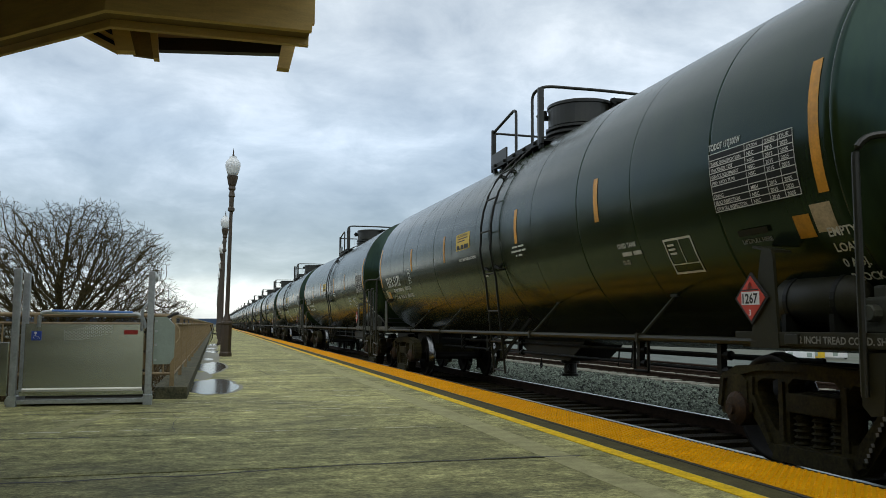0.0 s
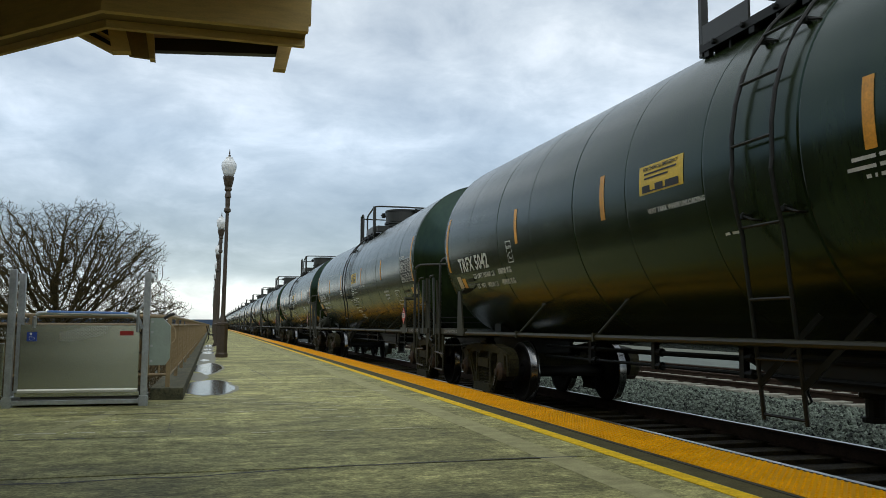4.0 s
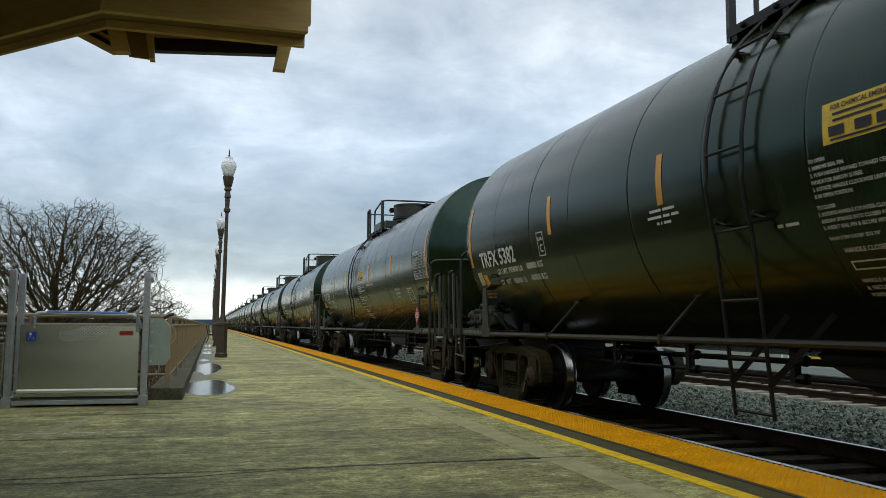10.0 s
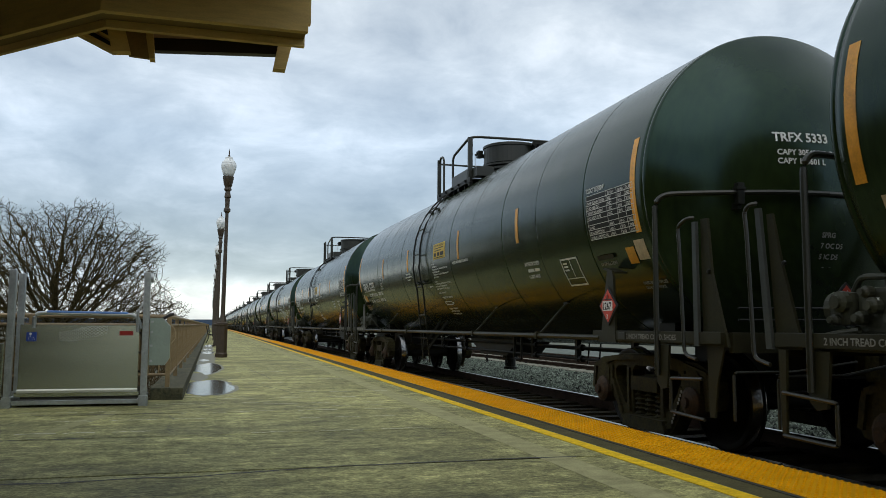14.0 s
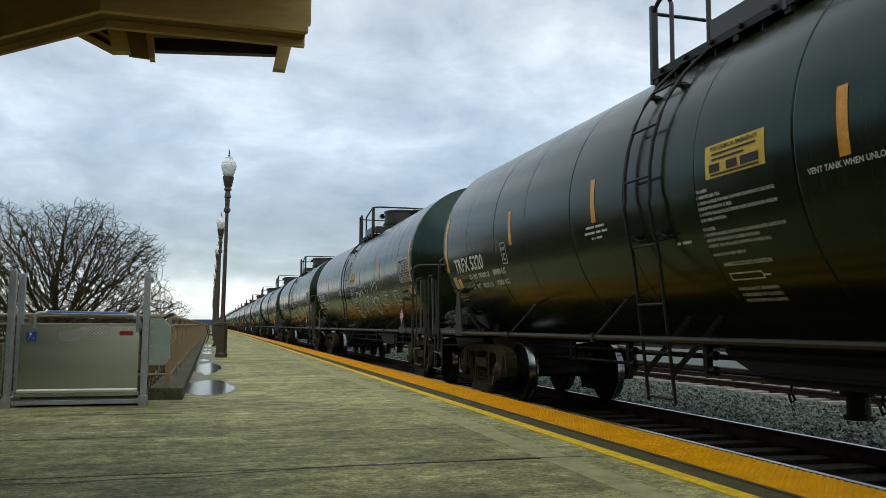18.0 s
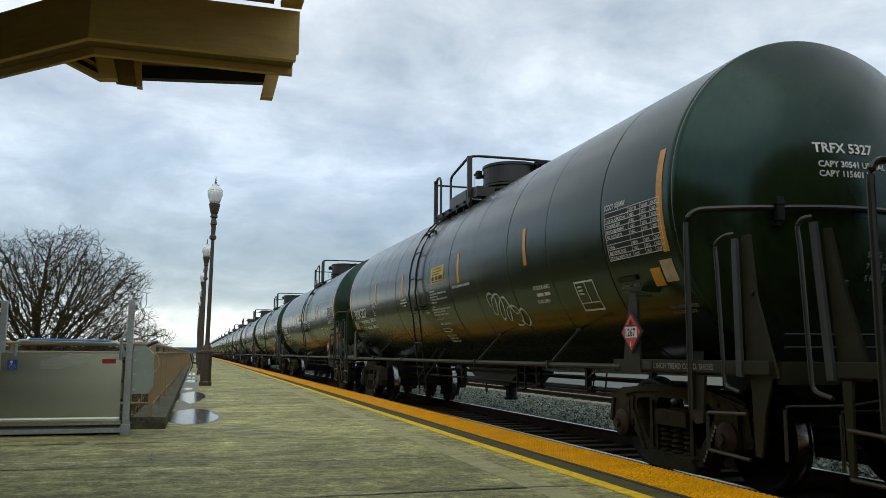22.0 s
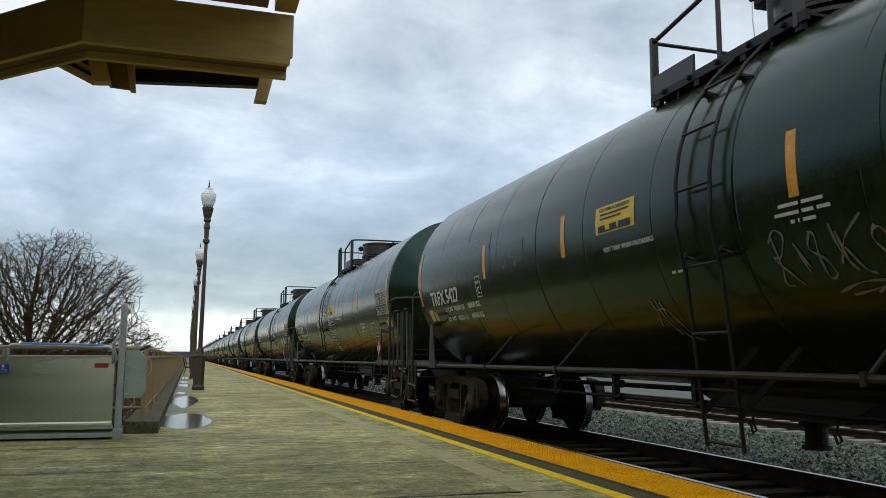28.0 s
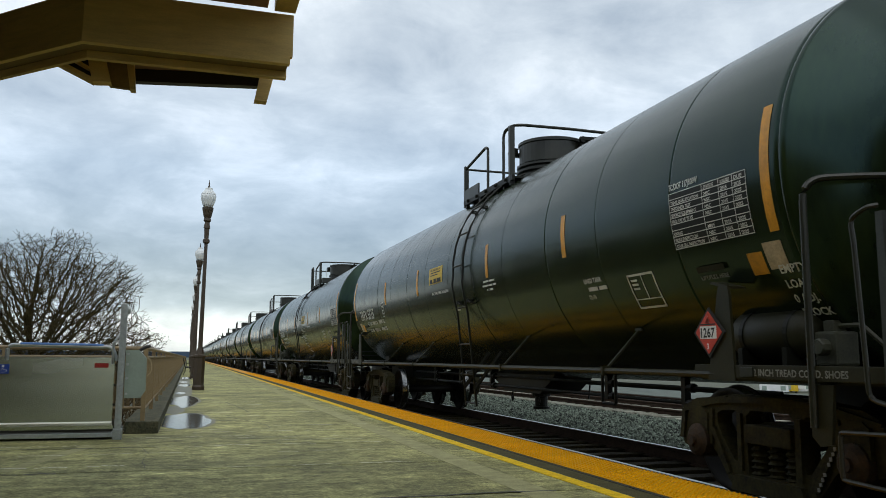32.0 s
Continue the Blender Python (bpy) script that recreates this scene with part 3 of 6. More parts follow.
def wheelset_mesh(name, seg):
    bm = B()
    for s in (-1, 1):
        prof = [(0.08, 0.60), (0.16, 0.60), (0.19, 0.645), (0.36, 0.675), (0.40, 0.65), (0.478, 0.665), (0.482, 0.685), (0.462, 0.70), (0.455, 0.80), (0.44, 0.805), (0.40, 0.80), (0.37, 0.735), (0.18, 0.71), (0.15, 0.77), (0.08, 0.77)]
        lathe(bm, [(r, s * z) for r, z in prof], TURN_X, seg, True)
    lathe(bm, [(0.085, -1.0), (0.085, 1.0)], TURN_X, 12)
    bmesh.ops.recalc_face_normals(bm, faces=bm.faces)
    me = bpy.data.meshes.new(name)
    bm.to_mesh(me); bm.free()
    me.materials.append(M_WHEEL); me.materials.append(M_TREAD)
    for p in me.polygons:
        rr = math.hypot(p.center.y, p.center.z)
        p.material_index = 1 if rr > 0.44 and abs(p.normal.x) < 0.75 else 0
        p.use_smooth = True
    return me


WHEELS = {}


def plate(bm, outer, holes, lo, hi):
    """A plate across x with openings, its outline in y and z."""
    caps = []
    for k in (lo, hi):
        rings, edges = [], []
        for loop in [outer] + holes:
            vs = [bm.verts.new((k, y, z)) for y, z in loop]
            rings.append(vs)
            edges += [bm.edges.new((vs[i], vs[(i + 1) % len(vs)])) for i in range(len(vs))]
        bmesh.ops.triangle_fill(bm, edges=edges, use_beauty=True)
        caps.append(rings)
    for a, c in zip(*caps):
        for i in range(len(a)):
            j = (i + 1) % len(a)
            bm.faces.new((a[i], a[j], c[j], c[i]))
    bmesh.ops.recalc_face_normals(bm, faces=bm.faces)
    return bm


def bogie(car, y, near):
    """A two-axle bogie: bolster, two side frames with springs, two wheelsets."""
    bm = B()
    box(bm, -1.02, 1.02, -0.2, 0.2, 0.46, 0.66, 0.03)
    box(bm, -0.3, 0.3, -0.26, 0.26, 0.62, 0.82, 0.03)
    bg = part("bogie", bm, M_IRON, car, "grimy cast-iron bogie")
    bg.location.y = y
    for s in (-1, 1):
        x = s * 1.02
        bm = B()
        # cast frame with three windows and a jaw over each axle box
        half = [(0.40, 0.09), (0.50, 0.14), (0.66, 0.34), (0.73, 0.40), (0.74, 0.58), (0.80, 0.62), (0.98, 0.62), (1.03, 0.58), (1.05, 0.38), (1.16, 0.40), (1.21, 0.52), (1.19, 0.66), (1.10, 0.76), (0.95, 0.82), (0.66, 0.84), (0.48, 0.87)]
        tri = [(0.41, 0.74), (0.60, 0.73), (0.66, 0.70), (0.66, 0.62), (0.60, 0.52), (0.44, 0.33), (0.39, 0.32), (0.37, 0.36), (0.37, 0.70)]
        plate(bm, half + [(-y, z) for y, z in reversed(half)], [[(-0.27, 0.24), (0.27, 0.24), (0.28, 0.70), (0.22, 0.75), (-0.22, 0.75), (-0.28, 0.70)], tri, [(-y, z) for y, z in tri]], x - 0.075, x + 0.075)
        prism(bm, [(-0.44, 0.10), (0.44, 0.10), (0.38, 0.225), (-0.38, 0.225)], x - 0.13, x + 0.13)
        for q in (-1, 1):
            prism(bm, [(q * 0.76, 0.46), (q * 0.76, 0.70), (q * 0.84, 0.75), (q * 0.97, 0.75), (q * 1.03, 0.70), (q * 1.03, 0.46)], x - 0.11, x + 0.11)
            prism(bm, [(q * 0.50, 0.80), (q * 0.72, 0.785), (q * 0.72, 0.835), (q * 0.50, 0.855)], x - 0.10, x + 0.10)
        if near:
            xo = x + s * 0.075
            for q in (-1, 1):
                for p0, p1, w in (((0, 0.84), (0.62, 0.82), 0.05), ((0.62, 0.82), (1.12, 0.72), 0.05), ((0.70, 0.58), (0.50, 0.22), 0.055), ((0.345, 0.72), (0.345, 0.26), 0.05), ((0.30, 0.145), (0.50, 0.20), 0.05), ((1.12, 0.72), (1.17, 0.46), 0.05), ((0.72, 0.74), (0.74, 0.44), 0.045)):
                    beam(bm, (xo, q * p0[0], p0[1]), (xo, q * p1[0], p1[1]), 0.05, w, (s, 0, 0))
            beam(bm, (xo, -0.32, 0.15), (xo, 0.32, 0.15), 0.06, 0.06, (s, 0, 0))
        sf = part("side_frame", bm, M_IRON, bg)
        if near and s < 0:
            # worn diagonal lettering on the rib
            bm = B()
            for k, w in enumerate((0.030, 0.024, 0.032, 0.026, 0.0, 0.028, 0.030, 0.026, 0.030)):
                if w:
                    y1, z1 = -0.52 - 0.022 * k, 0.235 + 0.038 * k
                    beam(bm, (x - 0.103, y1, z1), (x - 0.103, y1 - 0.026, z1 + 0.004), 0.004, w, (0, 0.5, 0.86))
            tagged(part("worn_lettering", bm, M_DIRTYW, sf), kind="stuff")
        if near or s < 0:
            for q in (-1, 1):
                bm = B()
                lathe(bm, [(0.12, -0.13), (0.145, -0.11), (0.145, 0.10), (0.10, 0.13), (0.05, 0.14), (0.05, 0.17)], Matrix.Translation((x + s * 0.03, q * 0.89, 0.457)) @ Matrix.Rotation(radians(90 * s), 4, "Y"), 14)
                part("axle_cap", bm, M_CAP, bg, "orange-brown rusty bearing cap")
            for yy in (-0.2, 0.0, 0.2) if near else (0.0,):
                bm = B()
                if near:
                    for k in range(5):
                        lathe(bm, [(0.065, 0.235 + k * 0.048), (0.085, 0.25 + k * 0.048), (0.065, 0.265 + k * 0.048)], Matrix.Translation((x - s * 0.0, yy, 0)), 10)
                    lathe(bm, [(0.06, 0.22), (0.06, 0.47)], Matrix.Translation((x, yy, 0)), 8)
                else:
                    box(bm, x - 0.08, x + 0.08, -0.27, 0.27, 0.22, 0.47)
                part("spring", bm, M_IRON, bg)
            if near:
                bm = B()
                box(bm, x - 0.11, x + 0.11, -0.27, 0.27, 0.49, 0.64, 0.015)
                part("bolster_end", bm, M_IRON, bg)
                bm = B()
                tube(bm, [(s * 0.75, -0.45, 0.5), (-s * 0.1, -0.45, 0.42)], 0.04, 6)
                part("brake_beam", bm, M_IRON, bg)
    key = "near" if near else "far"
    if key not in WHEELS:
        WHEELS[key] = wheelset_mesh("wheelset", 40 if near else 16)
    for q in (-1, 1):
        ws = new("wheelset", WHEELS[key])
        ws.parent, ws.location = bg, (0, q * 0.89, 0.457)
        tagged(ws, "steel wheelset with bright polished treads")
    return bg


def ladder(car, y, s, near):
    """A ladder that follows the tank down from the walkway and stands off below."""
    hw = 0.235
    lad_rail = []
    for k in range(9):
        a = radians(68 - k * 9)
        lad_rail.append((s * (R + 0.07) * math.cos(a), ZC + (R + 0.07) * math.sin(a)))
    lad_rail += [(s * 1.64, 2.3), (s * 1.60, 2.05), (s * 1.55, 1.86), (s * 1.495, 1.36), (s * 1.40, 0.46)]
    root = None
    for q in (-1, 1):
        bm = B()
        tube(bm, [(x, y + q * hw, z) for x, z in lad_rail], 0.017, 6 if near else 4)
        ob = part("ladder", bm, M_STEEL, car) if root is None else part("stile", bm, M_STEEL, root)
        root = root or ob
    if near:
        zs = [3.83, 3.48, 3.05, 2.55, 1.92, 1.37, 0.92, 0.50]
        for z in zs:
            if z > 2.2:
                a = math.asin(min(1, (z - ZC) / (R + 0.07)))
                x = s * (R + 0.07) * math.cos(a)
            else:
                x = s * (1.40 + 0.11 * (z - 0.46))
            bm = B()
            tube(bm, [(x, y - hw, z), (x, y + hw, z)], 0.013, 6)
            part("rung", bm, M_STEEL, root)
        for q in (-1, 1):
            for z in (3.45, 2.02):
                a = math.asin((z - ZC) / R)
                ca, sa = math.cos(a), math.sin(a)
                bm = B()
                tube(bm, bend([(s * (R - 0.01) * ca, y + q * 0.24 - 0.14, z - 0.05), (s * (R + 0.07) * ca, y + q * 0.24 - 0.14, z - 0.05), (s * (R + 0.07) * ca, y + q * 0.24, z), (s * (R + 0.05) * ca, y + q * 0.24, z + 0.02)], 0.02), 0.012, 6)
                box(bm, s * (R + 0.02) * ca - 0.06, s * (R + 0.02) * ca + 0.06, y + q * 0.24 - 0.03, y + q * 0.24 + 0.03, z - 0.03, z + 0.01)
                part("bracket", bm, M_STEEL, root)
            bm = B()
            beam(bm, (s * 1.43, y + q * hw, 0.72), (s * 1.16, y + q * 0.25 - 0.37, 1.25), 0.03, 0.045)
            part("stay", bm, M_STEEL, root)


def crown(car, low, high, near, kind):
    """Walkway, guard rails and the manway housing on top of the tank. low: ends of the low rail, high: of the high one."""
    y0, y1 = high[1] - 0.12, low[0] + 0.02
    cy = (-0.17 if kind == "P" else -0.62)
    seg = 40 if near else 12
    bm = B()
    lathe(bm, [(0.56, 3.85), (0.56, 4.06), (0.50, 4.07), (0.50, 4.10), (0.57, 4.11), (0.57, 4.145), (0.50, 4.155), (0.50, 4.18), (0.565, 4.19), (0.565, 4.225), (0.50, 4.235), (0.50, 4.24), (0.525, 4.25), (0.525, 4.55), (0.545, 4.56), (0.545, 4.60), (0.52, 4.615), (0.1, 4.63)], Matrix.Translation((0, cy, 0)), seg)
    dome = part("manway_housing", bm, M_BAR, car, "black cylindrical valve housing", smooth=False)
    if near:
        for k in range(20):
            a = k * 2 * math.pi / 20
            bm = B()
            lathe(bm, [(0.016, 4.225), (0.016, 4.245), (0.008, 4.25)], Matrix.Translation((0.545 * math.cos(a), cy + 0.545 * math.sin(a), 0)), 6)
            part("flange_bolt", bm, M_STEEL, dome)
        bm = B()
        box(bm, -0.60, -0.50, cy + 0.20, cy + 0.34, 4.42, 4.56, 0.02); box(bm, -0.50, -0.36, cy + 0.38, cy + 0.46, 4.46, 4.53, 0.015)
        lathe(bm, [(0.022, -0.07), (0.022, 0.07)], Matrix.Translation((-0.60, cy + 0.30, 4.50)) @ TURN_Y, 8)
        part("hinge", bm, M_STEEL, dome)
        bm = B()
        tube(bm, [(-0.62, cy + 0.33, 4.46), (-0.62, cy + 0.335, 4.30), (-0.60, cy + 0.34, 4.12)], 0.006, 5)
        part("chain", bm, M_BRIGHT, dome, "thin bright seal chain")
        bm = B()
        box(bm, 0.24, 0.40, cy - 0.56, cy - 0.40, 4.36, 4.56, 0.02); box(bm, 0.38, 0.48, cy - 0.42, cy - 0.30, 4.40, 4.52, 0.02)
        beam(bm, (0.22, cy - 0.56, 4.585), (0.62, cy - 0.66, 4.57), 0.09, 0.05)
        lathe(bm, [(0.05, -0.03), (0.05, 0.03)], Matrix.Translation((0.26, cy - 0.58, 4.57)) @ TURN_Y, 12)
        part("latch", bm, M_STEEL, dome)
    for s in (-1, 1):
        bm = B()
        box(bm, min(s * 0.98, s * 0.66), max(s * 0.98, s * 0.66), y0, y1, 3.835, 3.86)
        box(bm, s * 0.98 - 0.02, s * 0.98 + 0.02, y0, y1, 3.80, 3.885)
        w = part("walkway", bm, M_STEEL, car)
        if near:
            n = 7
            for i in range(n):
                yy = y0 + 0.1 + (y1 - y0 - 0.2) * i / (n - 1)
                bm = B()
                beam(bm, (s * 0.95, yy, 3.83), (s * 0.97, yy, 3.62), 0.022, 0.022) if i % 2 else box(bm, s * 0.96 - 0.03, s * 0.96 + 0.03, yy - 0.04, yy + 0.04, 3.74, 3.83, 0.006)
                part("walkway_foot", bm, M_STEEL, w)
            for i in range(5):
                yy = y0 + 0.25 + (y1 - y0 - 0.5) * i / 4
                bm = B()
                lathe(bm, [(0.028, 0), (0.028, 0.03), (0.014, 0.035)], Matrix.Translation((s * 1.0, yy, 3.845)) @ Matrix.Rotation(radians(90 * s), 4, "Y"), 6)
                part("walkway_bolt", bm, M_STEEL, w)
        bm = B()
        ta, tb = (high[1] + 0.06, high[0] - 0.08) if kind == "P" else (low[1] + 0.35, low[0] - 0.04)
        box(bm, s * 0.99 - 0.012, s * 0.99 + 0.012, ta, tb, 3.87, 4.06)
        part("toe_board", bm, M_BAR, w)
        if kind == "P":
            bm = B()
            box(bm, min(s * 0.60, s * 0.93), max(s * 0.60, s * 0.93), high[1] - 0.32, high[1] - 0.03, 3.88, 4.06, 0.008)
            part("toe_board", bm, M_BAR, w)
        r = 0.024
        X = s * 0.96
        bm = B()
        if kind == "P":
            tube(bm, bend([(X, low[0], 4.56), (X, low[0] - 0.12, 4.66), (X, low[1] + 0.08, 4.65), (X, low[1], 4.54), (X, low[1], 3.86)], 0.06), r, 8)
        else:
            tube(bm, bend([(X, low[0], 4.46), (X, low[1] + 0.1, 4.60), (X, low[1], 4.56), (X, low[1], 3.72)], 0.05), r, 8)
        beam(bm, (X, low[0], 3.76), (X, low[0], 4.63 if kind == "P" else 4.50), 0.075, 0.05)
        part("guard_rail", bm, M_BAR, car)
        bm = B()
        tube(bm, bend([(X, high[0], 3.86), (X, high[0], 4.50), (X, high[1] + 0.05, 4.655), (s * 0.82, high[1], 4.67), (0, high[1], 4.68)] if kind == "P" else
                      [(X, high[0], 3.86), (X, high[0], 4.66), (s * 0.9, high[1] + 0.06, 4.69), (s * 0.78, high[1], 4.69), (0, high[1], 4.70)], 0.13, 6), r, 8)
        beam(bm, (X, high[1], 3.78), (X, high[1], 4.655), 0.085, 0.05)
        part("guard_rail", bm, M_BAR, car)
    bm = B()
    zc = 4.55 if kind == "P" else 4.45
    tube(bm, [(-0.96, low[0], zc), (0.96, low[0], zc)], 0.02, 6)
    part("cross_rail", bm, M_BAR, car)


def end_frame(car, e, near):
    """Deck, draw gear, hand rails and steps at the end e (1: far, -1: near) of a car."""
    tip = 8.40 if e > 0 else 8.90
    y0, y1 = min(e * 6.62, e * tip), max(e * 6.62, e * tip)
    bm = B()
    box(bm, -1.485, 1.485, y0, y1, 1.0, 1.07)
    deck = part("end_deck", bm, M_GREY, car, "dark grey steel end deck")
    for s in (-1, 1):
        bm = B()
        box(bm, s * 1.52 - 0.03, s * 1.52 + 0.03, y0, y1, 1.02, 1.12, 0.006)
        part("side_sill", bm, M_GREY, deck)
    bm = B()
    box(bm, -1.46, 1.46, e * tip - 0.03, e * tip + 0.03, 0.95, 1.115, 0.006)
    part("end_sill", bm, M_GREY, deck)
    bm = B()
    box(bm, -0.3, 0.3, min(e * 6.6, e * 8.7), max(e * 6.6, e * 8.7), 0.72, 0.995)
    part("centre_sill", bm, M_STEEL, deck)
    bm = B()
    box(bm, -0.09, 0.09, min(e * 8.7, e * 9.0), max(e * 8.7, e * 9.0), 0.74, 0.96, 0.03)
    box(bm, -0.16, 0.14, min(e * 8.92, e * 9.06), max(e * 8.92, e * 9.06), 0.70, 1.0, 0.05)
    part("coupler", bm, M_IRON, deck)
    # saddle under the tank over the bogie
    bm = B()
    prism(bm, [(-0.85, 1.07), (0.85, 1.07), (0.85, 1.24), (0.6, 1.1), (-0.6, 1.1), (-0.85, 1.24)], e * 6.95 - 0.15, e * 6.95 + 0.15, "y")
    part("saddle", bm, M_STEEL, car)
    for s in (-1, 1):
        bm = B()
        a, c = (6.66, 6.98) if e > 0 else (-6.84, -7.14)
        k1, k2 = a + (c - a) * 0.38, a + (c - a) * 0.80
        prism(bm, [(a - e * 0.03, 1.0), (k1, 1.66), (k1 + e * 0.02, 1.73), (k2, 1.73), (k2 + e * 0.02, 1.66), (c, 1.0)], s * 1.545 - 0.012, s * 1.545 + 0.012)
        prism(bm, [(k1 - e * 0.12, 1.755), (k2, 1.70), (k2, 1.72), (k1 - e * 0.12, 1.775)], min(s * 1.53, s * 1.38), max(s * 1.53, s * 1.38))
        part("bolster_web", bm, M_GREY, car)
        if not near:
            continue
        # tall hand rail that runs across the end, its foot bolted to a plate under the sill
        ry, rz = (8.03, 2.37) if e > 0 else (-7.94, 2.38)
        bm = B()
        tube(bm, bend([(s * 1.56, ry, 0.72), (s * 1.56, ry, rz), (s * 1.22, e * 8.1, rz + 0.01), (s * 0.86, e * 8.24, rz + 0.01), (s * 0.4, e * 8.34, rz + 0.02), (0, e * 8.37, rz + 0.02)], 0.16, 6), 0.025, 8)
        rail = part("hand_rail", bm, M_BAR, deck)
        bm = B()
        prism(bm, [(ry - 0.16, 0.998), (ry + 0.05, 0.998), (ry + 0.05, 0.66), (ry - 0.02, 0.60), (ry - 0.12, 0.62)], s * 1.525 - 0.012, s * 1.525 + 0.012)
        foot = part("rail_foot", bm, M_GREY, rail)
        bm = B()
        box(bm, s * 0.86 - 0.035, s * 0.86 + 0.035, e * 8.24 - 0.03, e * 8.24 + 0.03, rz - 0.10, rz + 0.10, 0.008)
        box(bm, s * 0.86 - 0.05, s * 0.86 + 0.05, e * 8.24 - 0.035, e * 8.24 + 0.035, rz + 0.03, rz + 0.06, 0.006)
        box(bm, s * 0.86 - 0.02, s * 0.86 + 0.02, min(e * 7.98, e * 8.24), max(e * 7.98, e * 8.24), rz - 0.14, rz - 0.08)
        part("rail_clip", bm, M_STEEL, rail)
        ly = e * (8.62 if e > 0 else 8.40)
        py = ly - 0.17
        # corner post: a light flange and a web that widens downwards
        bm = B()
        lean = 0.09 if e > 0 else 0.0
        prism(bm, [(py - 0.03, 1.0), (py + 0.035, 1.0), (py + 0.035 + lean, 2.05), (py - 0.02 + lean, 2.05)], s * 1.545 - 0.014, s * 1.545 + 0.014)
        part("post_plate", bm, M_POST, deck, "pale grey flange of the corner post")
        bm = B()
        prism(bm, [(py - 0.028, 0.998), (py - 0.37, 0.998), (py - 0.17, 1.6), (py - 0.12, 2.07), (py - 0.028, 2.07)] if e < 0 else [(py - 0.028, 1.0), (py - 0.30, 1.0), (py - 0.10, 1.62), (py - 0.01, 2.0), (py + 0.05, 2.0)], s * 1.50 - 0.012, s * 1.50 + 0.012)
        part("corner_gusset", bm, M_OLIVE, deck, "dark olive corner plate")
        for yy, z in ((py - 0.14, 1.62), (py - 0.16, 1.08), (py - 0.06, 1.08)):
            bm = B()
            lathe(bm, [(0.02, 0), (0.02, 0.015), (0.011, 0.018)], Matrix.Translation((s * 1.512, yy, z)) @ Matrix.Rotation(radians(90 * s), 4, "Y"), 6)
            part("rivet", bm, M_STEEL, deck)
        bm = B()
        tube(bm, bend([(s * 1.54, py + 0.03 + lean, 2.09), (s * 1.60, py + 0.05 + lean, 2.08), (s * 1.60, ly + 0.02, 2.03), (s * 1.60, ly, 1.90), (s * 1.60, ly - 0.05, 0.93), (s * 1.60, py - 0.06, 0.89)], 0.06), 0.016, 8)
        part("grab_iron", bm, M_BAR, deck)
        # hanger and sill step
        bm = B()
        if e < 0:
            h0, h1 = py - 0.20, py - 0.08
            prism(bm, [(h0 - 0.10, 1.0), (h1 + 0.02, 1.0), (h1, 0.42), (h0 + 0.05, 0.42), (h0, 0.72)], s * 1.49 - 0.01, s * 1.49 + 0.01)
        else:
            h0, h1 = 8.29, 8.33
            prism(bm, [(h0 - 0.02, 1.0), (h1 + 0.02, 1.0), (h1, 0.40), (h0, 0.40)], s * 1.55 - 0.012, s * 1.55 + 0.012)
        part("step_hanger", bm, M_OLIVE, deck)
        bm = B()
        if e < 0:
            tube(bm, bend([(s * 1.56, h1, 0.73), (s * 1.56, -8.16, 0.71), (s * 1.56, -8.16, 0.42), (s * 1.56, h1 - 0.02, 0.40)], 0.03), 0.015, 8)
        else:
            tube(bm, bend([(s * 1.565, h0 + 0.02, 0.70), (s * 1.565, 7.79, 0.67), (s * 1.565, 7.79, 0.39), (s * 1.565, h0 + 0.02, 0.40)], 0.03), 0.015, 8)
        part("step", bm, M_BAR, deck)
        # uncoupling lever from the corner to the coupler
        bm = B()
        ey = e * (tip + 0.06)
        tube(bm, bend([(s * 1.48, ey, 0.42), (s * 1.48, ey, 0.80), (s * 0.9, ey, 0.80), (s * 0.35, ey + e * 0.06, 0.88)], 0.04), 0.013, 6)
        part("uncoupling_lever", bm, M_BAR, deck)
    if near:
        bm = B()
        for i, z in enumerate((1.32, 1.22)):
            tube(bm, [(-1.2, e * (tip - 0.25), z), (1.2, e * (tip - 0.25), z + 0.02)], 0.012, 6)
        part("brake_pipe", bm, M_STEEL, deck)
        bm = B()
        if e < 0:
            box(bm, -1.575, -1.552, -7.36, -7.22, 1.035, 1.105, 0.004)
            part("badge_plate", bm, M_BAR, deck)
        else:
            box(bm, -1.30, -0.55, 7.75, 8.34, 1.08, 1.095)
            part("deck_sheet", bm, M_GALV, deck, "pale bare metal deck sheet")
    return deck


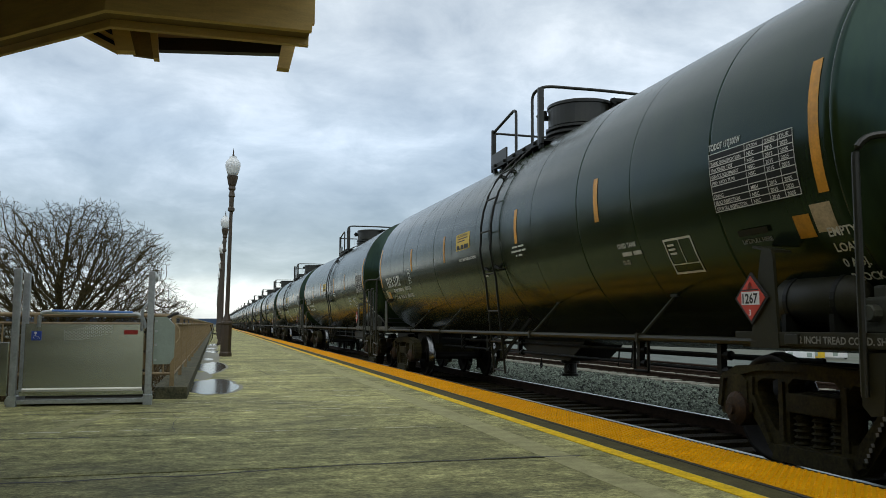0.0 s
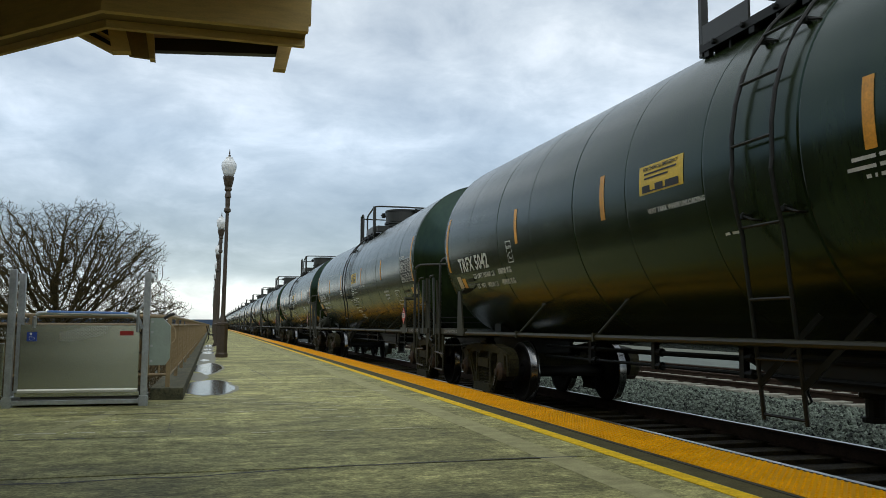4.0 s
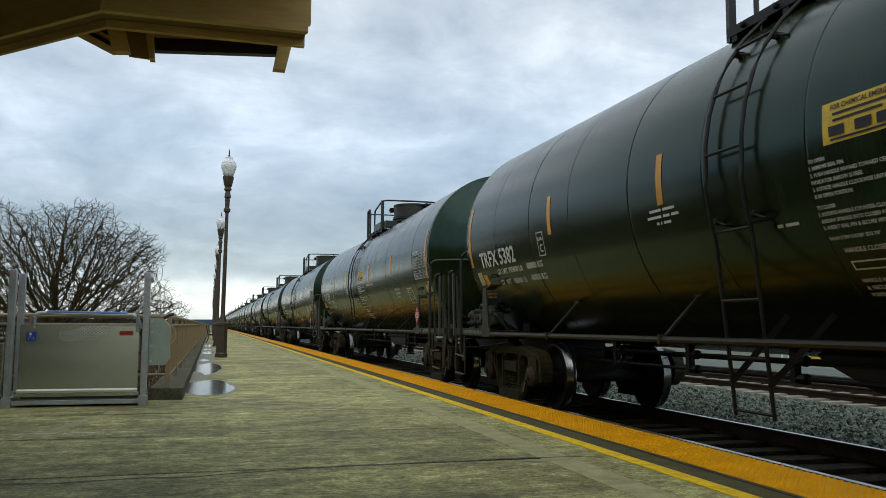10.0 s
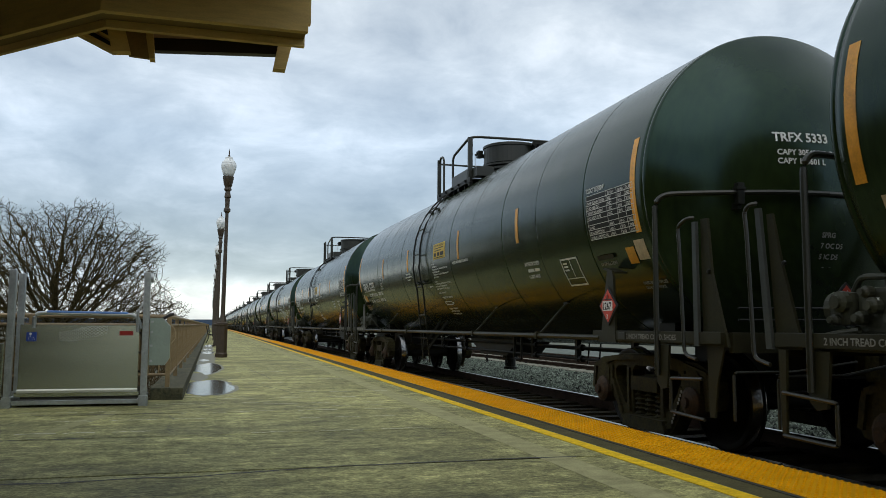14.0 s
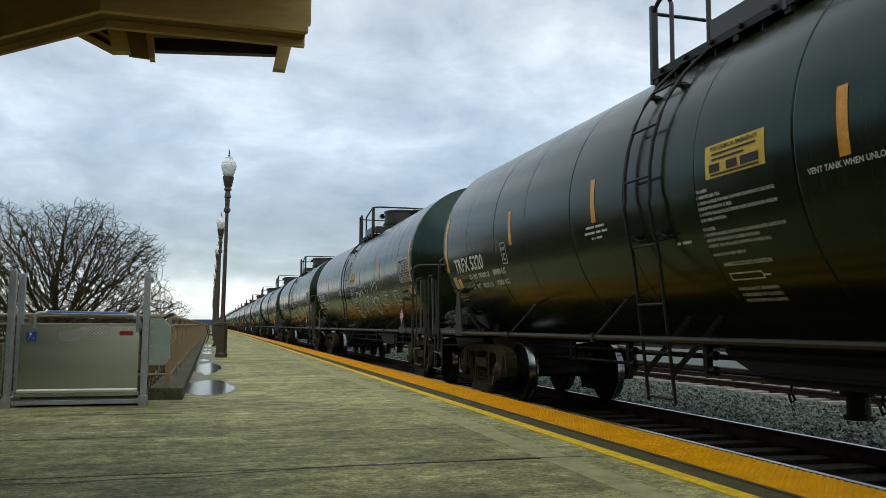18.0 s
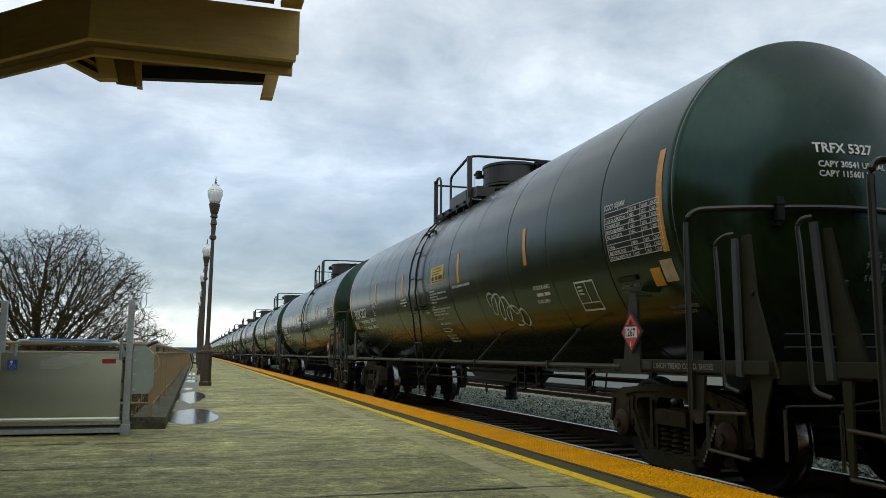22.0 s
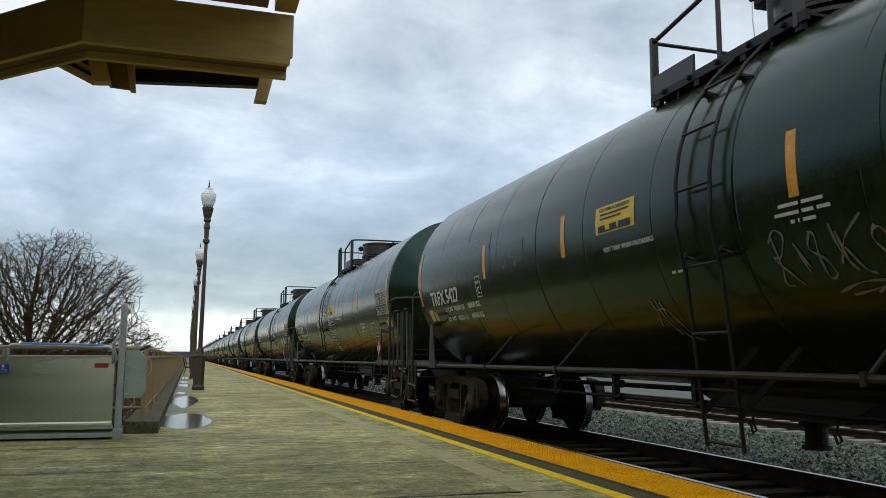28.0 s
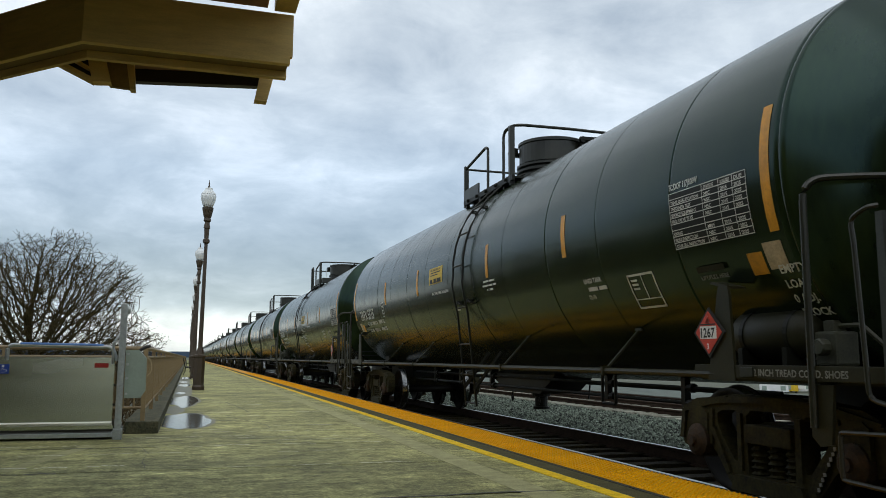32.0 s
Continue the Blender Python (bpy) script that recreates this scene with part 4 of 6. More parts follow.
def placard(car, x, y, z, turn=0):
    """A red diamond placard in its holder."""
    h = 0.168
    bm = B()
    prism(bm, [(0, -h * 1.18), (h * 1.18, 0), (0, h * 1.18), (-h * 1.18, 0)], -0.014, 0.0)
    pl = part("placard", bm, M_BLACK, car, "red diamond hazard placard reading 1267 in a black holder")
    pl.location = (x, y, z)
    pl.rotation_euler.z = turn
    bm = B()
    prism(bm, [(0, -h), (h, 0), (0, h), (-h, 0)], -0.019, -0.0145)
    face = part("red_face", bm, M_RED, pl)
    bm = B()
    box(bm, -0.0225, -0.0195, -0.105, 0.105, -0.05, 0.05)
    part("number_panel", bm, M_PWHITE, pl)

    def put(t, u, v, m, nm):
        for w in t.verts:
            w.co = (-0.0245, u - w.co.x, v + w.co.y)
        part(nm, t, m, pl)
    put(bmtext("1267", 0.075, 0.18), 0.09, -0.037, M_BLACK, "number")
    put(bmtext("3", 0.045), 0.015, -0.13, M_PWHITE, "class_number")
    t = B()
    prism(t, [(-0.03, 0), (0.03, 0), (0, 0.055)], 0, 0.002, "z")
    put(t, 0.0, 0.075, M_PWHITE, "flame_symbol")
    t = quad(B(), -0.1, 0.1, 0, 0.01)
    put(t, 0.0, 0.058, M_BLACK, "black_bar")
    return pl


def car_body(kind, near):
    """kind P or Q: the two layouts of ladder, walkway and decals."""
    car = new("tank_car")
    dn, df = ENDS[kind]
    part("tank", tank_shell(96 if near else 32, dn, df, kind), M_TANK, car, "glossy black cylindrical tank with jacket seams", smooth=True)
    ly = 0.78 if kind == "P" else -0.71
    for s in (-1, 1):
        ladder(car, ly if s < 0 else -ly, s, near and s < 0)
        bm = B()
        tube(bm, [(s * 1.53, -6.9, 1.045), (s * 1.53, 6.7, 1.045)], 0.029, 8)
        part("side_pipe", bm, M_GREY, car)
        if near:
            for yy in ((-5.2, -2.6, 1.9, 4.5) if kind == "P" else (-5.1, -2.3, 2.1, 4.4)) if s < 0 else (-4.6, 4.6):
                bm = B()
                a = radians(-42)
                beam(bm, (s * 1.53, yy, 1.045), (s * R * math.cos(a), yy - 0.05, ZC + R * math.sin(a)), 0.03, 0.02)
                box(bm, min(s * (R - 0.04) * math.cos(a), s * (R + 0.03) * math.cos(a)), max(s * (R - 0.04) * math.cos(a), s * (R + 0.03) * math.cos(a)), yy - 0.11, yy + 0.01, ZC + R * math.sin(a) - 0.012, ZC + R * math.sin(a) + 0.012)
                box(bm, s * 1.53 - 0.04, s * 1.53 + 0.04, yy - 0.02, yy + 0.02, 1.0, 1.09)
                part("pipe_brace", bm, M_GREY, car)
    crown(car, (1.55, 1.19) if kind == "P" else (0.85, -0.24), (0.54, -0.58) if kind == "P" else (-0.93, -1.26), near, kind)
    for e in (-1, 1):
        out = dn if e < 0 else df
        bogie(car, e * (BOGIE + out), near)
        before = set(car.children)
        end_frame(car, e, near)
        for o in set(car.children) - before:
            o.location.y += e * out
    # bottom outlet skid, its valve and the brake rods with their hangers
    bm = B()
    prism(bm, [(-1.5, 1.05), (1.5, 1.05), (1.27, 0.86), (0.66, 0.63), (-0.78, 0.63), (-1.24, 0.86)], -0.32, 0.32)
    part("outlet_skid", bm, M_STEEL, car)
    bm = B()
    lathe(bm, [(0.13, 0.36), (0.13, 0.40), (0.10, 0.41), (0.10, 0.56), (0.15, 0.57), (0.15, 0.64)], Matrix.Translation((0, -0.12, 0)), 14)
    part("outlet_valve", bm, M_STEEL, car)
    if near:
        for yy in (0.35, -0.72):
            bm = B()
            tube(bm, [(-0.3, yy, 0.66), (-0.3, yy + 0.02, 0.58), (-0.3, yy - 0.03, 0.50), (-0.3, yy + 0.02, 0.47), (-0.3, yy + 0.05, 0.54)], 0.014, 5)
            part("chain", bm, M_STEEL, car)
    bm = B()
    for x, z in ((-0.35, 0.86), (-0.35, 0.70), (0.3, 0.80)):
        tube(bm, [(x, -6.2, z), (x, 6.2, z)], 0.022, 6)
    for yy in ((-5.5, -3.85, -2.15, 1.6, 3.3, 5.0) if kind == "P" else (-4.7, -3.0, 1.2, 2.9, 4.6)):
        beam(bm, (-0.35, yy, 0.66), (-0.35, yy, 1.12), 0.07, 0.075)
        for z in (0.86, 0.70):
            lathe(bm, [(0.03, -0.14), (0.05, -0.13), (0.05, -0.07), (0.035, -0.06), (0.035, 0.06), (0.02, 0.09)], Matrix.Translation((-0.35, yy - 0.03, z)) @ TURN_Y, 8)
    hy = -1.66 if kind == "P" else -3.12
    tube(bm, bend([(-0.5, hy, 1.1), (-0.5, hy, 0.62), (-0.5, hy - 0.33, 0.62), (-0.5, hy - 0.33, 1.1)], 0.02), 0.02, 6)
    part("brake_rigging", bm, M_STEEL, car)
    # reflector stripes
    for yy, d0, d1 in ((7.58 + df, -15, 19), (4.42, -8, 9), (1.86, -8, 9), (-1.78, -8, 9), (-4.52 if kind == "P" else -4.24, -8, 9), (-7.58 - dn * 0.7, -15, 19)):
        bm = wrap(quad(B(), -0.05, 0.05, radians(d0) * R, radians(d1) * R, 8), yy, 0, 0.004)
        part("reflector_stripe", bm, M_STRIPE, car, "orange reflective stripe")
    # inspection table
    tx = -6.66 if kind == "P" else -6.36
    bm = B()
    w, h, n = 1.02, 0.46, 9
    for i in range(n + 1):
        quad(bm, 0, w, -h * i / n, -h * i / n + 0.007)
    for u in (0, 0.47, 0.69, 0.86, w):
        quad(bm, u, u + 0.007, -h, 0.007, 4)
    table = tagged(part("inspection_table", wrap(bm, tx, 2.5, 0.005), M_WHITE, car), "white stencilled inspection table", kind="stuff")
    part("table_ground", wrap(quad(B(), 0, w, -h, 0, 6), tx, 2.5, 0.003), M_STEEL, table)
    if near:
        rows = (("", "STATION", "QUALIFIED", "DUE"), ("TANK QUALIFICATION", "NSC", "2015", "2025"), ("THICKNESS TEST", "NSC", "2015", "2025"), ("SERVICE EQUIPMENT", "NSC", "2015", "2025"),
                ("PRD: VALVE 75 PSI", "NSC", "2015", "2025"), ("", "", "", ""), ("LINING", "MRH", "2015", "2025"), ("88.B.2 INSPECTION", "NSC", "2015", "2025"), ("STUB SILL INSPECTION", "NSC", "2015", "2025"))
        for u, ww, col in ((0.025, None, 0), (0.50, 0.13, 1), (0.715, 0.12, 2), (0.885, 0.10, 3)):
            for i, row in enumerate(rows):
                if row[col]:
                    t = bmtext(row[col], 0.028, ww if i == 0 or col == 0 else 0.085)
                    bmesh.ops.translate(t, verts=t.verts, vec=(u, -h * (i + 0.78) / n, 0))
                    tagged(part("table_lettering", wrap(t, tx, 2.5, 0.0055), M_WHITE, table), kind="stuff")
    if not near:
        return car
    stencil(wrap(bmtext("TC/DOT 117J100W", 0.055, 0.42), tx, 3.7), M_WHITE, car)
    bm = B()
    for u0, u1, v0, v1 in ((0, 0.46, 0, 0.02), (0, 0.46, -0.32, -0.30), (0, 0.02, -0.3, 0), (0.44, 0.46, -0.3, 0), (0.24, 0.252, -0.22, 0), (0, 0.46, -0.23, -0.22)):
        quad(bm, u0, u1, v0, v1, 2)
    for i in range(3):
        quad(bm, 0.05, 0.16, -0.05 - i * 0.04, -0.03 - i * 0.04)
    part("data_panel", wrap(bm, -5.71 if kind == "P" else -5.43, -20), M_WHITE, car, "white framed stencil panel")
    ty = -4.60 if kind == "P" else -4.56
    stencil(wrap(words(((0.2, 0.16),), 0.04, 0.08), ty, -22.7), M_WHITE, car)
    stencil(wrap(block(("INTERIOR LINED", "", "11-2015 MRH") if kind == "P" else ("LINED TANK", "", "12-15"), 0.048, 0.085), ty, -19.6), M_WHITE, car)
    stencil(wrap(block(("LIFT/PULL HERE",), 0.036, 0.06, 0.36), -6.55 - dn, -24.8), M_DIRTYW, car)
    for yy in (-6.55 - dn, 6.93):
        bm = wrap(quad(B(), 0, 0.36, -0.025, 0.025, 2), yy, -21.5, 0.02)
        part("pull_plate", bm, M_STEEL, car)
    stencil(wrap(block(("LIFT/PULL HERE",), 0.032, 0.06), 6.93, -24.6), M_DIRTYW, car)
    for yy, dg, c, sz in ((-7.2 - dn * 0.8, -22.5, M_STRIPE, 0.17), (-7.4 - dn * 0.8, -21, M_TAG, 0.2), (7.46, -22, M_TAG, 0.2), (7.22, -23, M_STRIPE, 0.17)):
        bm = wrap(quad(B(), 0, sz, -sz * 0.5, sz * 0.5, 3), yy, dg, 0.004)
        part("tag", bm, c, car, "weathered paper tag")
    if kind == "P":
        stencil(wrap(block(("VENT TANK WHEN UNLOADING",), 0.042, 0.06), -1.42, -10.3), M_WHITE, car)
        stencil(wrap(block(("TO OPEN:", "1. REMOVE SEAL PIN.", "2. PUSH HANDLE INWARD TOWARD CENTER OF CAR UNTIL", "    INDICATOR ARROW IS FREE.", "3. ROTATE HANDLE CLOCKWISE UNTIL INDICATOR ARROW", "    IS IN OPEN POSITION."), 0.026, 0.047), -0.08, -7.8), M_WHITE, car)
        stencil(wrap(block(("TO CLOSE:", "1. ROTATE HANDLE COUNTER-CLOCKWISE UNTIL INDICATOR", "    ARROW SPRINGS INTO CLOSED POSITION.", "2. INSERT SEAL PIN & SECURE WITH A CABLE SEAL."), 0.026, 0.047), -0.07, -19.2), M_WHITE, car)
        stencil(wrap(block(('VALVE STEM SOCKET SIZE 7/8"',), 0.024, 0.047), -0.08, -27.2), M_WHITE, car)
        stencil(wrap(block(("HANDLE CLOSED POSITION",), 0.035, 0.06, 0.6), -0.17, -30.8), M_WHITE, car)
        bm = B()
        for u0, u1, v0, v1 in ((0, 0.42, 0, 0.012), (0, 0.42, -0.06, -0.048), (0, 0.012, -0.05, 0), (0.408, 0.42, -0.05, 0), (0.42, 0.5, -0.035, -0.02)):
            quad(bm, u0, u1, v0, v1)
        stencil(wrap(bm, -0.17, -33.6), M_WHITE, car, "white outline of a valve handle")
        stencil(wrap(block(("HANDLE MUST BE PINNED", "& SECURED IN CLOSED", "POSITION BEFORE LOADING"), 0.032, 0.06, 0.5), -0.17, -39.4), M_WHITE, car)
        stencil(wrap(words(((0.2, 0.2), (0.24, 0.11, 0.12), (0.04, 0.02, 0.12)), 0.024, 0.058), 2.09, -10), M_WHITE, car)
        stencil(wrap(words(((0.06, 0.14),), 0.024, 0.06), 0.5, -22), M_WHITE, car)
        stencil(wrap(block(("HAND BRAKE APPLIES", "ON B END TRUCK"), 0.034, 0.055), -7.2 - dn, -34), M_DIRTYW, car)
        stencil(wrap(words(((0.2, 0.16), (0.12, 0.2, 0.1), (0.22, 0.14)), 0.026, 0.055), 7.52, -29.5), M_STENR, car, "faded red stencil")
        stencil(wrap(block(("B", "LOAD ADJ"), 0.045, 0.07), 7.2, -40), M_DIRTYW, car)
    else:
        stencil(wrap(block(("VENT TANK WHEN UNLOADING",), 0.045, 0.06), 0.95, -10), M_WHITE, car)
        stencil(wrap(words(((0.2, 0.2), (0.24, 0.11, 0.12), (0.04, 0.02, 0.12)), 0.024, 0.058), -1.58, -10), M_WHITE, car)
        stencil(wrap(words(((0.06, 0.12),), 0.022, 0.06), 0.0, -21.5), M_WHITE, car)
        stencil(wrap(block(("EMPTY", "  LOAD", "    0 ADJ.", "      BLOCK"), 0.065, 0.115), -7.5, -26), M_WHITE, car)
    # emergency sign, its wording as bars
    sy = -0.24 if kind == "P" else 1.07
    sd = -4.5 if kind == "P" else -3.4
    bm = wrap(quad(B(), 0, 0.76, 0, 0.272, 5), sy, sd, 0.004)
    sg = part("emergency_sign", bm, M_YSIGN, car, "yellow emergency decal with black lettering")
    part("lettering", wrap(block(("FOR CHEMICAL EMERGENCY",), 0.035, 0.06, 0.60), sy - 0.08, sd + 0.218 / R * 57.3, 0.008), M_BLACK, sg)
    tagged(part("lettering", wrap(bars((0.56, 0.42), 0.017, 0.042), sy - 0.1, sd + 0.178 / R * 57.3, 0.008), M_BLACK, sg), kind="stuff")
    for u in (0.06, 0.29, 0.47):
        part("number_bar", wrap(quad(B(), u, u + (0.14 if u < 0.4 else 0.22), 0.045, 0.11), sy, -4.5, 0.009), M_BLACK, sg)
    tagged(part("lettering", wrap(bars((0.62,), 0.014, 0.04), sy - 0.07, sd + 0.016 / R * 57.3, 0.008), M_BLACK, sg), kind="stuff")
    bm = block(("2 INCH TREAD COND. SHOES",), 0.05, 0.07, 0.9)
    for v in bm.verts:
        v.co = (-1.556, -7.35 - dn - v.co.x, 1.043 + v.co.y)
    st = stencil(bm, M_DIRTYW, car)
    st2 = st.copy(); scene.collection.objects.link(st2); st2.location.y = 15.25 + dn
    # placards
    placard(car, -0.30, -8.93 - dn * 0.6, 1.35, radians(90))
    if kind == "Q":
        placard(car, -1.56, -6.86 - dn, 1.37)
        bm = B()
        lathe(bm, [(0.03, -0.45), (0.11, -0.435), (0.165, -0.40), (0.19, -0.34), (0.19, 0.36), (0.175, 0.385), (0.11, 0.40), (0.03, 0.405)], Matrix.Translation((-1.12, -7.16, 1.35)) @ TURN_Y, 24)
        ar = part("air_reservoir", bm, M_GREY, car, "dark grey cylindrical air reservoir", smooth=True)
        for yy in (-7.42, -6.92):
            bm = B()
            box(bm, -1.32, -0.92, yy - 0.025, yy + 0.025, 1.12, 1.25)
            lathe(bm, [(0.193, -0.025), (0.197, -0.02), (0.197, 0.02), (0.193, 0.025)], Matrix.Translation((-1.12, yy, 1.35)) @ TURN_Y, 24)
            part("strap", bm, M_STEEL, ar)
        bm = B()
        box(bm, -1.22, -1.02, -7.82, -7.62, 1.12, 1.36, 0.02)
        box(bm, -1.18, -1.06, -7.76, -7.66, 1.34, 1.44, 0.02)
        lathe(bm, [(0.05, -0.06), (0.06, -0.05), (0.06, 0.06), (0.03, 0.08)], Matrix.Translation((-1.23, -7.72, 1.25)) @ Matrix.Rotation(radians(90), 4, "Y"), 10)
        tube(bm, bend([(-1.12, -7.56, 1.35), (-1.12, -7.66, 1.35), (-1.12, -7.72, 1.40), (-1.12, -7.95, 1.40), (-1.0, -8.1, 1.2)], 0.04), 0.018, 6)
        part("retainer_valve", bm, M_VALVE, car, "small grey-green valve block with pipes")
        bm = B()
        lathe(bm, [(0.2, -0.02), (0.24, 0.0), (0.2, 0.02)], Matrix.Translation((-0.55, -8.62, 1.9)) @ Matrix.Rotation(radians(90), 4, "X"), 20, True)
        for k in range(3):
            a = k * 2.1
            beam(bm, (-0.55, -8.62, 1.9), (-0.55 + 0.21 * math.cos(a), -8.62, 1.9 + 0.21 * math.sin(a)), 0.03, 0.02, (0, 1, 0))
        lathe(bm, [(0.05, 0.05), (0.05, -0.12)], Matrix.Translation((-0.55, -8.62, 1.9)) @ Matrix.Rotation(radians(90), 4, "X"), 10)
        part("brake_wheel", bm, M_STEEL, car)
    else:
        placard(car, -1.56, -7.02 - dn, 1.37)
        # control valve on the far deck
        bm = B()
        box(bm, -1.36, -1.04, 7.55, 7.80, 1.10, 1.42, 0.03)
        vb = part("brake_valve", bm, M_VALVE, car, "grey-green cast brake valve with pipes")
        bm = B()
        box(bm, -1.38, -1.10, 7.24, 7.52, 1.16, 1.38, 0.05); box(bm, -1.33, -1.14, 7.12, 7.26, 1.18, 1.32, 0.03)
        lathe(bm, [(0.11, 0), (0.11, 0.03), (0.085, 0.05), (0.085, 0.09), (0.05, 0.11)], Matrix.Translation((-1.24, 7.38, 1.37)), 14)
        part("service_portion", bm, M_VALVE, vb)
        bm = B()
        box(bm, -1.40, -1.12, 7.83, 8.02, 1.17, 1.40, 0.05)
        lathe(bm, [(0.10, 0), (0.12, 0.02), (0.12, 0.08), (0.08, 0.10), (0.05, 0.13)], Matrix.Translation((-1.26, 8.02, 1.29)) @ Matrix.Rotation(radians(-90), 4, "X"), 14)
        part("emergency_portion", bm, M_VALVE, vb)
        for yy, zz, rr in ((7.32, 1.29, 0.08), (7.46, 1.22, 0.05), (7.62, 1.30, 0.055), (7.73, 1.22, 0.045), (7.90, 1.33, 0.075), (7.95, 1.21, 0.04), (7.67, 1.39, 0.04)):
            bm = B()
            lathe(bm, [(rr, 0), (rr, 0.05), (rr * 0.6, 0.065), (rr * 0.6, 0.09)], Matrix.Translation((-1.375, yy, zz)) @ Matrix.Rotation(radians(-90), 4, "Y"), 12)
            part("valve_cap", bm, M_VALVE, vb)
        for pts in (((-1.3, 7.60, 1.42), (-1.3, 7.60, 1.49), (-1.28, 7.85, 1.50), (-1.25, 7.95, 1.40)), ((-1.25, 7.2, 1.3), (-1.3, 7.08, 1.36), (-1.2, 7.02, 1.2), (-1.1, 7.0, 1.08)), ((-1.4, 7.75, 1.14), (-1.44, 7.9, 1.12), (-1.42, 8.1, 1.09))):
            bm = B()
            tube(bm, bend(pts, 0.06), 0.022, 8)
            part("air_pipe", bm, M_VALVE, vb)
        bm = B()
        box(bm, -1.405, -1.40, 7.575, 7.66, 1.30, 1.35)
        part("valve_tag", bm, M_PWHITE, vb, "white tag on the valve")
    return car


LABEL = {"P": "black tank car with orange stripes, ladder and yellow emergency decal", "Q": "black tank car with air reservoir, orange stripes and side ladder"}
# cars in their order; the words stencilled at their far end
TRAIN = {-2: ("Q", "TRFX 5160"), -1: ("P", "TRFX 5160"), 0: ("Q", "TRFX 5172"), 1: ("Q", "TRFX 5042"), 2: ("P", "TRFX 5294"), 3: ("P", "TRFX 5382"), 4: ("P", "TRFX 5239"), 5: ("P", "TRFX 5333"),
         6: ("P", "TRFX 5320"), 7: ("P", "TRFX 5350"), 8: ("P", "TRFX 5327"), 9: ("Q", "TRFX 5562"), 10: ("Q", "TRFX 5427"), 11: ("P", "TRFX 5481"), 12: ("Q", "TRFX 5515"), 13: ("P", "TRFX 5366")}
FIRST_Y = 12.16                      # the middle of car 0 at the start
proto = {}
CARS = {}
for k in range(-2, 33):
    near = -1 <= k <= 13
    kind = TRAIN[k][0] if k in TRAIN else random.choice("PQ")
    key = (kind, near)
    m = pose(TRACK, FIRST_Y + k * PITCH, RAIL_Z)
    if key not in proto:
        proto[key] = tagged(car_body(kind, near), LABEL[kind], "tank car", "tank cars of the train")
        car = proto[key]
        car.matrix_basis = m
    else:
        car = copy_thing(proto[key], m)
    CARS[k] = car
for k, (kind, word) in TRAIN.items():
    if -1 <= k <= 13:
        car = CARS[k]
        for bm, u0, v0 in ((block((word,), 0.09, 0.1), -0.50, 0.33), (block(("CAPY 30541 US GAL", "CAPY 115601 L"), 0.055, 0.085), -0.47, 0.20),
                           (block(("SPRG", "7 OC D5", "5 IC D5"), 0.05, 0.1), 0.0, -0.56), (words(((0.1, 0.2), (0.1, 0.06, 0.2), (0.1, 0.1, 0.18), (0.24, 0.14)), 0.028, 0.1), -0.02, -0.86)):
            for v in bm.verts:
                x, dz = v.co.x + u0, v.co.y + v0
                v.co = (x, -head_y(min(R - 0.02, math.hypot(x, dz))) - ENDS[kind][0] - 0.008, ZC + dz + SLOPE * 7.9)
            stencil(bm, M_WHITE if v0 > 0 else M_DIRTYW, car)
        part("reporting_mark", wrap(bmtext(word, 0.22, 1.48), 7.18, -16), M_WHITE, car, "white stencilled " + word)
        load, light, kg, lkg = {"TRFX 5327": ("195900", "90100", "88850", "40850"), "TRFX 5481": ("195700", "90300", "88750", "40950")}.get(word, ("195900", "90100", "88850", "40850") if k == 0 else ("195800", "90200", "88800", "40900"))
        stencil(wrap(block(("LD LMT " + load + " LB", "LT  WT   " + light + " LB"), 0.075, 0.16, 1.0), 6.55, -21), M_WHITE, car)
        stencil(wrap(block((kg + " KG", lkg + " KG"), 0.08, 0.16, 0.54), 5.38, -20.8), M_WHITE, car)
        bm = B()
        for u0, u1, v0, v1 in ((0, 0.2, 0, 0.012), (0, 0.2, -0.28, -0.268), (0, 0.012, -0.28, 0), (0.188, 0.2, -0.28, 0)):
            quad(bm, u0, u1, v0, v1)
        stencil(wrap(bm, 4.85, -6), M_WHITE, car)
        stencil(wrap(block(("PLATE",), 0.04, 0.05, 0.14), 4.82, -9.3), M_WHITE, car)
        stencil(wrap(bmtext("C", 0.1), 4.79, -14.5), M_WHITE, car)


def run(t):
    """Metres that the train has gone at t seconds; it gathers speed."""
    view_fit = np.interp(t, range(33), (0.03, 0.07, 0.17, 0.24, 0.23, 0.19, 0.13, 0.17, 0.15, 0.12, -0.05, 0.09, -0.03, -0.00, -0.06, -0.15, -0.24, -0.32, -0.35, -0.11, -0.16, -0.08, -0.04, -0.07, 0.07, 0.15, 0.15, 0.14, 0.14, 0.04, -0.07, -0.12, -0.09))
    return 5.9261 * t + 0.02455 * t * t + 0.000069 * t ** 3 + float(view_fit)


def motions():
    for k, car in CARS.items():
        y0 = FIRST_Y + k * PITCH + {0: 0.08, 1: -0.06}.get(k, 0)
        walk(car, [(t, pose(TRACK, y0 - run(t), RAIL_Z)) for t in range(33)])
        if -1 <= k <= 13:
            for bg in [o for o in car.children if o.name.startswith("bogie")]:
                for ws in [o for o in bg.children if o.name.startswith("wheelset")]:
                    rows = []
                    for i in range(481):
                        t = i / 15
                        yw = y0 - run(t) + bg.location.y
                        if -6 < yw < 45 or i in (0, 480):
                            yc = min(max(yw, -6), 45)
                            rows.append((t, pose(0, ws.location.y, 0.457, math.degrees((45 - yc) / 0.457))))
                    walk(ws, rows)


